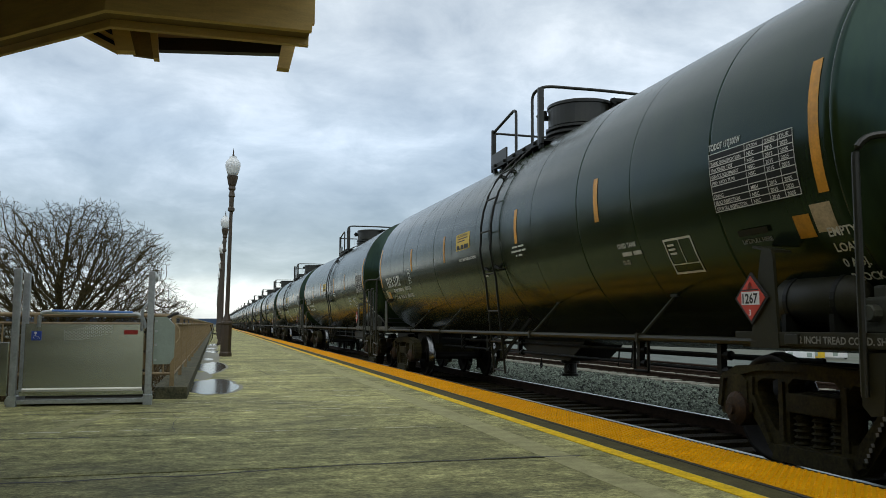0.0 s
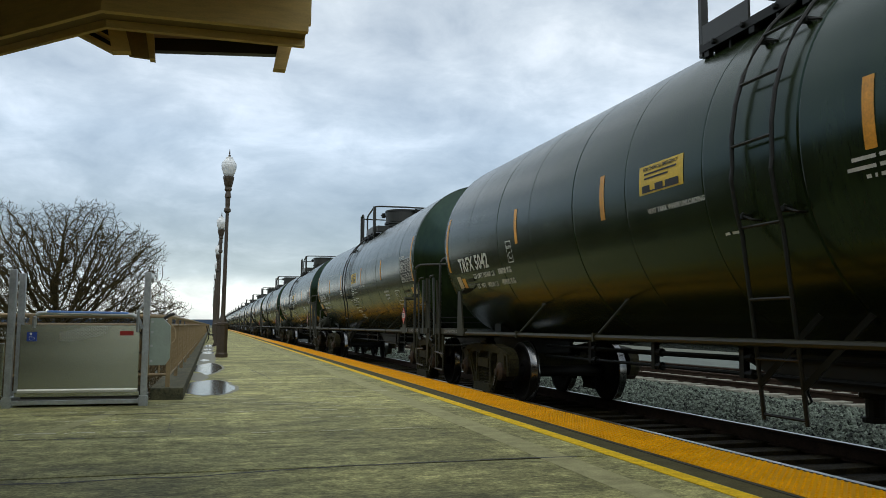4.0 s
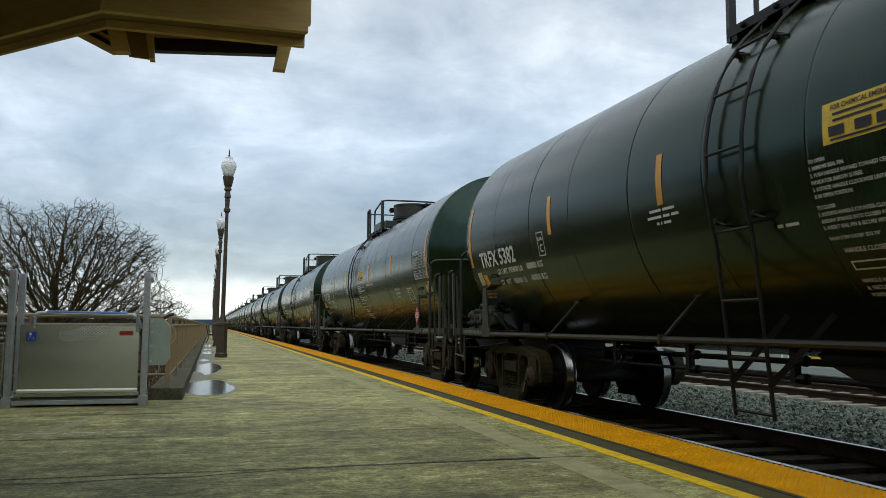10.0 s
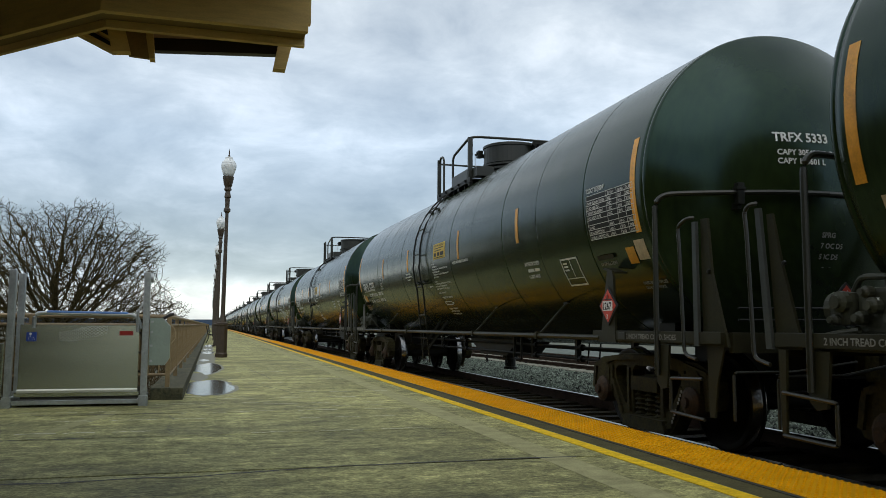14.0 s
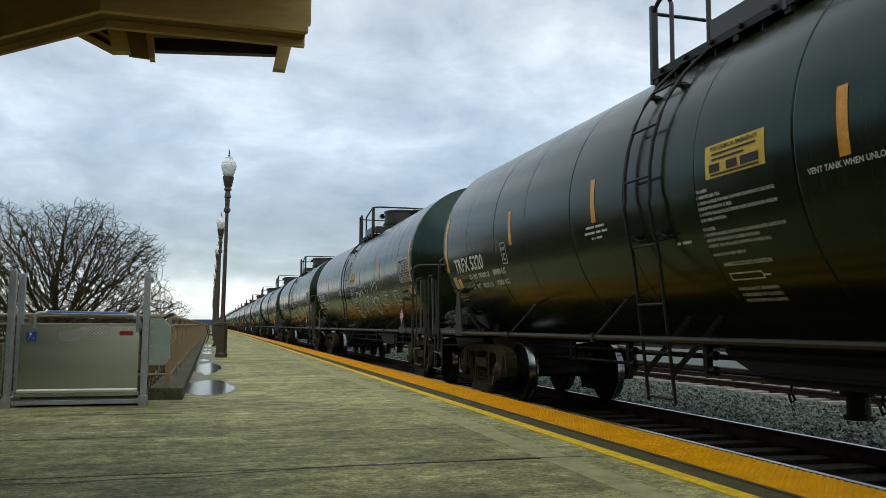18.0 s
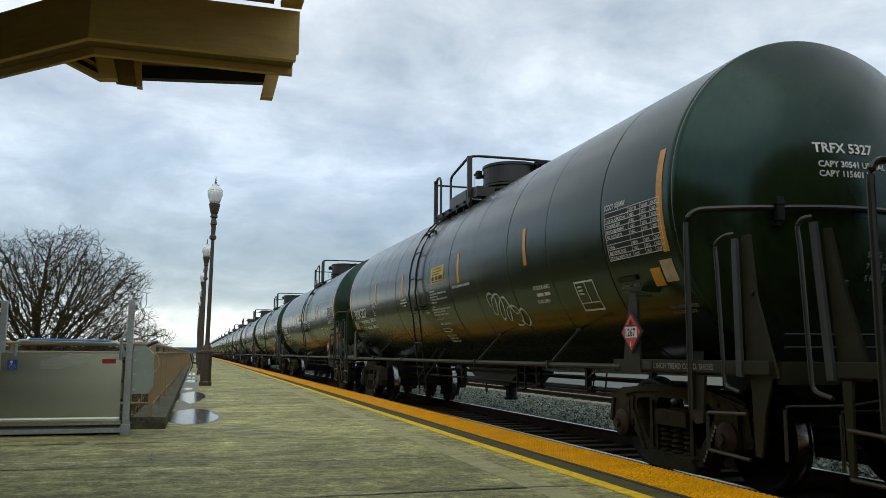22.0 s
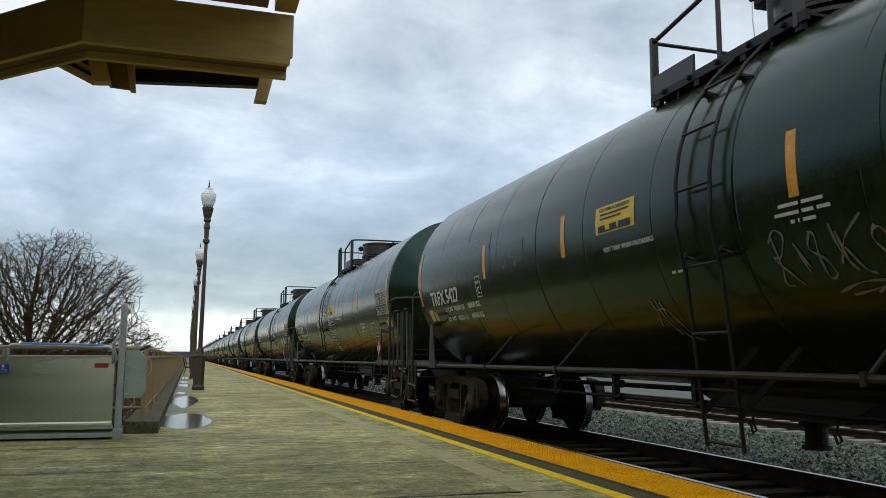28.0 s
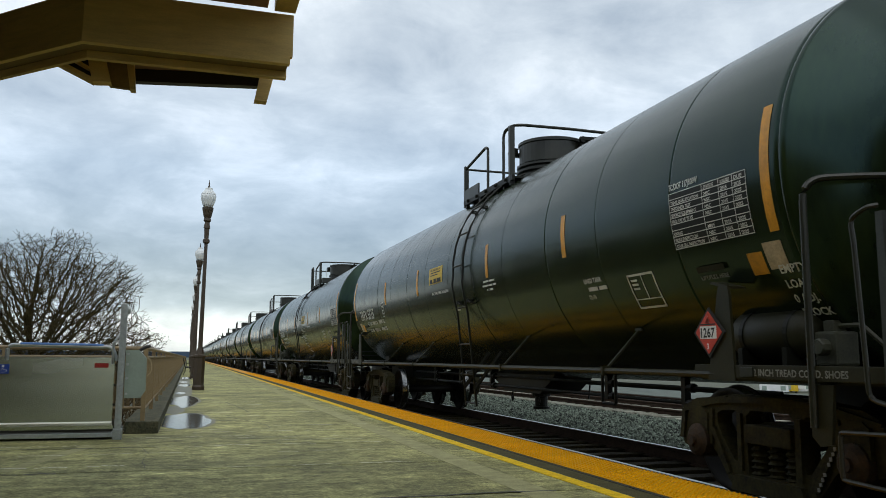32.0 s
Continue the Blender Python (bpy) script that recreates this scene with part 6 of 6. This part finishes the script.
# ---- canopy of the station and an unseen wall added to darken reflections ----
def canopy():
    c = tagged(new("canopy"), "brown timber canopy eave with brackets and dark gutter", "canopy", kind="structure")

    def run_board(name, line, z0, z1, th, material, label=""):
        bm = B()
        n = len(line)
        front = [(Vector((x, y, z0)), Vector((x, y, z1))) for x, y in line]
        back = [(Vector((x, y + th, z0)), Vector((x, y + th, z1))) for x, y in line]
        fv = [[bm.verts.new(v) for v in p] for p in front]
        bv = [[bm.verts.new(v) for v in p] for p in back]
        for i in range(n - 1):
            bm.faces.new((fv[i][0], fv[i + 1][0], fv[i + 1][1], fv[i][1]))
            bm.faces.new((bv[i][1], bv[i + 1][1], bv[i + 1][0], bv[i][0]))
            bm.faces.new((fv[i][1], fv[i + 1][1], bv[i + 1][1], bv[i][1]))
            bm.faces.new((bv[i][0], bv[i + 1][0], fv[i + 1][0], fv[i][0]))
        for i in (0, n - 1):
            bm.faces.new((fv[i][0], fv[i][1], bv[i][1], bv[i][0]))
        bmesh.ops.recalc_face_normals(bm, faces=bm.faces)
        return part(name, bm, material, c, label)

    run_board("fascia", [(0.65, 6.0), (-0.82, 6.0), (-4.2, 9.34)], 3.21, 3.54, 0.05, M_CANOPY)
    run_board("fascia_lip", [(0.63, 5.985), (-0.82, 5.985), (-4.2, 9.32)], 3.147, 3.208, 0.06, M_CANOPY)
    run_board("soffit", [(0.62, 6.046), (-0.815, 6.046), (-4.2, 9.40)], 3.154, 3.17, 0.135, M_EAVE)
    run_board("lower_fascia", [(0.625, 6.182), (-0.805, 6.182), (-4.2, 9.55)], 3.098, 3.21, 0.05, M_CANOPY)
    bm = B()
    beam(bm, (-0.70, 6.96, 3.25), (0.53, 6.715, 3.25), 0.08, 0.13)
    part("gutter", bm, M_CANDARK, c, "dark bronze gutter box")
    bm = B()
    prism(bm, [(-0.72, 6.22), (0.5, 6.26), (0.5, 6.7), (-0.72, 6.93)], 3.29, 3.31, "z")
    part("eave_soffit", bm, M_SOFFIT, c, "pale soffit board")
    bm = B()
    prism(bm, [(0.42, 3.04), (0.52, 3.04), (0.59, 3.36), (0.475, 3.36)], 6.62, 6.72, "y")
    part("bracket", bm, M_CANOPY, c)
    bm = B()
    prism(bm, [(-0.79, 3.01), (-0.66, 3.02), (-0.745, 3.34), (-0.87, 3.34)], 6.45, 6.55, "y")
    part("bracket", bm, M_CANOPY, c)
    bm = B()
    beam(bm, (-1.06, 6.5, 3.15), (-0.78, 6.5, 3.02), 0.08, 0.035)
    beam(bm, (-0.98, 6.5, 3.2), (-0.78, 6.5, 3.1), 0.06, 0.02)
    part("brace", bm, M_CANOPY, c)
    bm = B()
    prism(bm, [(-1.07, 3.165), (-0.77, 3.03), (-0.77, 3.35), (-1.07, 3.35)], 6.57, 6.59, "y")
    part("brace_panel", bm, M_CANDARK, c)
    bm = B()
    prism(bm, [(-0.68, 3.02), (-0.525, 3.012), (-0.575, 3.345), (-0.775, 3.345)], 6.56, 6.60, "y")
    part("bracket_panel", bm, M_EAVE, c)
    bm = B()
    prism(bm, [(-0.53, 3.01), (-0.49, 3.01), (-0.52, 3.34), (-0.585, 3.34)], 6.55, 6.65, "y")
    part("bracket", bm, M_CANOPY, c)
    # Filler shaped to the camera's view, closes gaps where sky would show.
    bm = B()
    prism(bm, [(-1.3, 6.5), (-0.8, 6.17), (0.58, 6.26), (0.5, 6.76), (-0.5, 6.96), (-1.0, 6.96), (-1.3, 6.9)], 3.345, 3.5, "z")
    part("eave_filler", bm, M_CANOPY, c)
    # edge beam and rafters over the platform, and an unseen roof that shades the fascia
    bm = B()
    box(bm, 0.50, 0.66, -6, 5.98, 3.545, 3.80, 0.01)
    part("edge_beam", bm, M_CANOPY, c)
    bm = B()
    box(bm, -0.4, 0.45, 5.6, 5.97, 3.56, 3.60)
    part("inner_soffit", bm, M_SOFFIT, c)
    for y in (4.6, 2.6, 0.6, -1.4, -3.4, -5.4):
        bm = B()
        box(bm, -5.4, 0.5, y - 0.06, y + 0.06, 3.58, 3.78)
        part("rafter", bm, M_CANOPY, c)
    bm = B()
    prism(bm, [(0.75, -6), (0.75, 6.02), (-0.85, 6.02), (-5.45, 10.6), (-5.45, -6)], 3.81, 3.93, "z")
    part("roof", bm, M_CANDARK, c)
    # Plain wall out of view, added to darken what the tanks reflect.
    bm = B()
    box(bm, -5.8, -5.5, -22, 20.2, -0.4, 4.0)
    for y in (-18, -12, -6, 0, 6, 12, 18):
        box(bm, -5.5, -5.38, y - 0.25, y + 0.25, -0.3, 4.0)
    tagged(part("wall_unseen", bm, M_STUCCO), "plain brown wall out of view beside the platform, darkens reflections", "wall", kind="structure")


canopy()
# Unseen roof over that wall, its height set by the tanks' reflections.
bm = B()
prism(bm, [(-5.2, 3.96), (-5.2, 4.1), (-9, 5.4), (-9, 3.96)], -22.4, 20.4, "y")
tagged(part("roof_station", bm, M_CANDARK), "dark pitched roof out of view, added above the plain wall", "roof", kind="structure")


# ---- puddles and repairs on the platform ----
def blot(cx, cy, rx, ry, seed, n=72, z=0.004, squeeze=1.0):
    bm = B()
    vs = []
    for i in range(n):
        a = i * 2 * math.pi / n
        c, s = math.cos(a), math.sin(a)
        k = 1 + 0.34 * noise.noise((c * 1.3 + seed, s * 1.3, seed)) + 0.07 * noise.noise((c * 4 + seed, s * 4, 2.0)) + 0.02 * noise.noise((c * 11, s * 11, seed))
        vs.append(bm.verts.new((max(cx + rx * k * math.copysign(abs(c) ** 1.5, c), -0.315), cy + ry * k * math.copysign(abs(s) ** 0.8, s), z)))
    bm.faces.new(vs)
    return bm


for i, (x, y, rx, ry) in enumerate(((-0.02, 13.05, 0.46, 1.45), (-0.10, 18.9, 0.40, 2.2), (-0.16, 22.9, 0.16, 0.7), (-0.1, 29.2, 0.22, 1.3), (-0.12, 33.0, 0.16, 1.2), (-0.05, 39, 0.22, 2.0))):
    tagged(part("puddle", blot(x, y, rx, ry, i * 3.7), M_WATER), "shallow rain puddle beside the curb on the concrete", "puddle", "puddles on the platform")
    tagged(part("damp_margin", blot(x + 0.03, y, rx * 1.08, ry * 1.05, i * 3.7, z=0.0028), M_DAMP), "dark damp concrete round a puddle", "stain", kind="structure")
for i, (x, y, rx, ry) in enumerate(((-0.22, 15.8, 0.20, 1.3), (-0.20, 23.5, 0.34, 5.6), (-0.2, 34, 0.30, 5.0))):
    tagged(part("damp_strip", blot(x, y, rx, ry, 50 + i * 2.3, z=0.0015), M_DAMP), "dark damp strip of concrete along the curb", "stain", kind="structure")
# worn pale strip left by an old painted line
bm = B()
box(bm, 2.33, 2.57, -10, 60, 0.0005, 0.0018)
tagged(part("old_line", bm, M_OLD), "faint pale strip of a removed line on the concrete", "painted line", kind="structure")
bm = B()
box(bm, -2.4, -2.2, 4, 9.2, 0.0005, 0.0018)
tagged(part("old_line", bm, M_OLD), "faint pale strip of a removed line on the concrete", "painted line", kind="structure")


def crack(pts, w, seed, material=None, label="thin dark crack in the concrete"):
    """A thin wandering crack."""
    bm = B()
    prev = None
    fine = []
    for a, c in zip(pts, pts[1:]):
        for k in range(8):
            t = k / 8
            fine.append((a[0] + (c[0] - a[0]) * t + 0.03 * noise.noise((seed, t * 3 + a[0], a[1])), a[1] + (c[1] - a[1]) * t + 0.06 * noise.noise((seed + 5, t * 4 + a[0], a[1]))))
    for i, (x, y) in enumerate(fine):
        ww = w * (0.6 + 0.5 * abs(noise.noise((i * 0.4, seed, 0))))
        pair = (bm.verts.new((x - ww * 0.3, y - ww, 0.0025)), bm.verts.new((x + ww * 0.3, y + ww, 0.0025)))
        if prev:
            bm.faces.new((prev[0], prev[1], pair[1], pair[0]))
        prev = pair
    tagged(part("crack", bm, material or M_DKBAND), label, "crack", kind="structure")


crack([(-0.42, 9.32), (-0.34, 8.7), (-0.36, 8.2), (-0.31, 7.52)], 0.010, 1.0)
crack([(0.30, 12.35), (0.45, 13.1), (0.61, 13.75), (0.95, 13.9)], 0.022, 2.0)
crack([(0.61, 13.75), (0.86, 13.0), (1.05, 12.4), (1.13, 11.6), (1.0, 11.25)], 0.020, 3.0)
crack([(0.40, 13.0), (0.70, 12.9), (1.0, 13.2)], 0.03, 14.0)
crack([(0.35, 19.5), (0.8, 18.3), (0.98, 16.2), (1.05, 14.75)], 0.03, 4.0)
crack([(0.40, 16.9), (1.0, 16.6), (1.7, 16.7)], 0.03, 9.0)
crack([(-1.9, 9.41), (-1.0, 9.36), (-0.1, 9.34)], 0.028, 5.0)
crack([(-1.2, 5.45), (-0.2, 5.47), (1.1, 5.62), (2.85, 5.63)], 0.026, 12.0)
crack([(-1.7, 7.45), (-1.3, 7.44), (-0.95, 7.43)], 0.024, 6.0)
for k in range(15):
    y = 7.0 + 0.17 * k
    x = 2.885 + 0.06 * ((k * 0.37) % 1)
    crack([(x, y), (x + 0.035, y + 0.05), (x + 0.02, y + 0.13)], 0.016, 40.0 + k, label="dark scuff in the yellow line's paint")
LIME = ((0.3, 2.3, 9.36, 0.018), (-0.3, 0.5, 9.30, 0.012), (0.35, 2.1, 7.50, 0.014), (-1.6, -0.4, 7.82, 0.022), (-1.5, 0.2, 8.75, 0.014),
        (0.9, 2.0, 8.6, 0.012), (-0.9, 0.6, 11.4, 0.018), (0.1, 2.2, 11.02, 0.02), (0.3, 1.9, 13.95, 0.02), (0.3, 1.6, 17.2, 0.03),
        (1.2, 2.6, 11.9, 0.018), (-1.9, -0.9, 9.62, 0.014), (0.2, 2.6, 14.82, 0.02), (0.5, 2.3, 18.22, 0.025), (0.6, 2.3, 10.2, 0.012),
        (1.0, 2.2, 9.8, 0.012), (-0.6, 0.9, 10.4, 0.012))
for i, (x0, x1, y, w) in enumerate(LIME):
    for k in range(3):
        a = x0 + (x1 - x0) * k / 3
        c = a + (x1 - x0) * (0.20 + 0.11 * ((i * 0.62 + k * 0.37) % 1))
        crack([(a, y), ((a + c) / 2, y + 0.03), (c, y - 0.015)], w, 60.0 + i * 3 + k, M_PALE, "thin pale lime streak across the concrete")
# pale scoured strip across the slab
bm = B()
prism(bm, [(-1.50, 7.62), (-1.36, 7.62), (-0.86, 9.70), (-1.02, 9.70)], 0.0005, 0.0016, "z")
tagged(part("old_line", bm, M_OLD), "faint pale strip of a removed line on the concrete", "painted line", kind="structure")


# ---- tree and shrubs beyond the fence ----
def tree(x, y, crown, seed, count, label):
    """A bare tree: branches grow step by step towards free places in a dome-shaped crown, then thicken towards the trunk."""
    t = new("tree")
    t.location = (x, y, GZ - 0.05)
    rnd = random.Random(seed)
    cx, rx, ry, base, rise = crown
    aims = []
    while len(aims) < count:
        p = Vector((rnd.uniform(-1, 1), rnd.uniform(-1, 1), rnd.uniform(-0.25, 1)))
        edge = 0.97 + 0.24 * noise.noise((p.x * 2.0 + seed, p.y * 2.0, p.z * 2.0)) + 0.16 * noise.noise((p.x * 5, p.y * 5 + seed, p.z * 5))
        far = (abs(p.x) ** 2.2 + abs(p.y) ** 2.2) ** (1 / 2.2)
        if (far ** 2.3 + abs(p.z) ** 2.3) ** (1 / 2.3) < edge and rnd.random() < 0.25 + 0.75 * p.length:
            aims.append(Vector((cx + p.x * rx, p.y * ry, base + p.z * rise)))
    nodes, up = [Vector((0, 0, 0))], [-1]
    for i in range(5):
        nodes.append(Vector((0.02 * i, 0.01 * i, 0.16 * (i + 1)))); up.append(i)
    step = 0.105
    for turn in range(72):
        kd = kdtree.KDTree(len(nodes))
        for i, p in enumerate(nodes):
            kd.insert(p, i)
        kd.balance()
        pull, left = {}, []
        for a in aims:
            q, i, d = kd.find(a)
            if d > 0.105:
                left.append(a)
                if d < 1.5 or turn < 14:
                    pull[i] = pull.get(i, Vector()) + (a - q).normalized()
        if not pull or len(left) < 12:
            break
        aims = left
        for i, v in pull.items():
            d = (v.normalized() + Vector((rnd.gauss(0, 0.24), rnd.gauss(0, 0.24), rnd.gauss(0, 0.22)))).normalized()
            if up[i] >= 0:
                d = (d + 0.55 * (nodes[i] - nodes[up[i]]).normalized()).normalized()
            nodes.append(nodes[i] + d * step); up.append(i)
    # fine shoots off the thin ends
    kids = collections.Counter(up)
    for i in range(len(nodes)):
        if kids[i] == 0 or (kids[i] == 1 and rnd.random() < 0.30):
            for k in range(2 if kids[i] == 0 else 1):
                at, d = i, (nodes[i] - nodes[up[i]]).normalized()
                for q in range(2):
                    d = (d + Vector((rnd.gauss(0, 0.4), rnd.gauss(0, 0.4), rnd.gauss(0.1, 0.35)))).normalized()
                    nodes.append(nodes[at] + d * 0.10); up.append(at)
                    at = len(nodes) - 1
    area = [0.0] * len(nodes)
    tips = [[] for p in nodes]
    for i in range(len(nodes) - 1, 0, -1):
        if not tips[i]:
            area[i] = 0.0050 ** 2.5
        area[up[i]] += area[i]
        tips[up[i]].append(i)
    rad = [max(0.0050, a ** (1 / 2.5)) for a in area]
    limbs, twigs = B(), B()
    todo = [(0, None)]
    while todo:
        i, root = todo.pop()
        chain = [i] if root is None else [root, i]
        while tips[i]:
            order = sorted(tips[i], key=lambda n: -rad[n])
            todo += [(n, i) for n in order[1:]]
            i = order[0]
            chain.append(i)
        if len(chain) > 1:
            r = [rad[n] for n in chain]
            if root is not None:
                r[0] = r[1]
            tube(limbs if r[0] > 0.02 else twigs, [nodes[n] for n in chain], r[0], 6 if r[0] > 0.03 else 3, r)
    part("trunk", limbs, M_BARK, t)
    tagged(part("crown", twigs, M_BARK, t, "bare leafless crown of fine branching"), kind="stuff")
    return tagged(t, label, "tree", "bare trees behind the fence")


tree(-5.0, 30.0, (-0.1, 3.75, 3.0, 1.2, 4.35), 11, 13000, "wide bare deciduous tree with dense twigs behind the fence")
tree(-2.6, 33.0, (0.3, 1.7, 1.2, 0.8, 1.9), 21, 1000, "smaller bare deciduous tree with fine twigs behind the fence")
tree(-9.3, 31.5, (0.0, 2.4, 2.4, 1.2, 3.9), 8, 1600, "bare deciduous tree with tangled branches behind the fence")

bm = B()
rnd = random.Random(9)
for i in range(5200):
    x, y = rnd.uniform(-7.5, -0.85), 11.7 + 20 * rnd.random() ** 1.6
    z = GZ
    p = [Vector((x, y, z + rnd.uniform(0.0, 0.5)))]
    d = Vector((rnd.gauss(0, 0.5), rnd.gauss(0, 0.5), 1)).normalized()
    ln = rnd.uniform(0.35, 0.75) * (1 if x < -1.1 else 0.7)
    for k in range(2):
        d = (d + Vector((rnd.gauss(0, 0.35), rnd.gauss(0, 0.35), 0))).normalized()
        p.append(p[-1] + d * ln / 2)
    tube(bm, p, 0.008, 3, [0.009, 0.007, 0.004])
tagged(part("shrubs", bm, M_SHRUB), "tangle of bare brown shrub twigs behind the fence", "shrubs", kind="stuff")

# far poles
for x, y, h in ((-4.3, 80, 4.9), (-7.05, 80, 5.1)):
    bm = B()
    tube(bm, [(x, y, GZ - 0.05), (x, y, GZ + h)], 0.06, 6, [0.07, 0.045])
    beam(bm, (x - 0.25, y, GZ + h - 0.25), (x + 0.25, y, GZ + h - 0.25), 0.05, 0.05)
    tagged(part("utility_pole", bm, M_GALV), "thin grey pole far behind the fence", "pole", "poles behind the fence")

# far yard beyond the tracks: a paved strip, barriers
bm = B()
box(bm, 17.5, 24.5, -20, 400, GZ - 0.3, GZ + 0.02)
tagged(part("yard_road", bm, M_ROAD), "pale wet yard road beyond the tracks", "road", kind="structure")


def crate(x, y, w, panel, label, rows):
    """A low storage crate with a frame of slats, on the far side of the yard. Stands in for half-hidden things; its
    height fits the camera's view.
    """
    c = new("storage_crate")
    c.location, c.rotation_euler.z = (x, y, GZ + 0.0), radians(-42)
    bm = B()
    box(bm, -w / 2, w / 2, -0.4, 0.4, 0.06, 0.40, 0.02)
    part("body", bm, panel, c)
    for s in (-1, 1):
        bm = B()
        box(bm, s * (w / 2 - 0.08) - 0.05, s * (w / 2 - 0.08) + 0.05, -0.42, 0.42, 0.0, 0.06)
        part("skid", bm, M_STEEL, c)
    for i in range(rows):
        bm = B()
        u = -w / 2 + w * (i + 0.5) / rows
        box(bm, u - 0.10, u + 0.10, -0.42, -0.395, 0.13, 0.32, 0.01)
        part("side_label", bm, M_GREENGREY if i % 2 == 0 else M_PWHITE, c, "grey and white side label")
    return tagged(c, label, "crate", "crates in the yard")


crate(24.7, 30.4, 1.15, M_PWHITE, "white plastic crate with grey labels in the yard", 3)
crate(26.0, 31.0, 0.75, M_YSIGN, "yellow plastic crate standing in the yard", 1)
crate(27.2, 31.4, 1.3, M_PWHITE, "white plastic crate with grey labels in the yard", 4)
third = tagged(new("track_3"), "third railway track sunk in the pale yard ground", "railway track", kind="structure")
for sx in (-0.7525, 0.7525):
    bm = B()
    prism(bm, rail_profile(16.1 + sx, GZ + 0.05), -40, 700, "y")
    part("rail", bm, M_RAIL, third, "rusty steel rail")


motions()
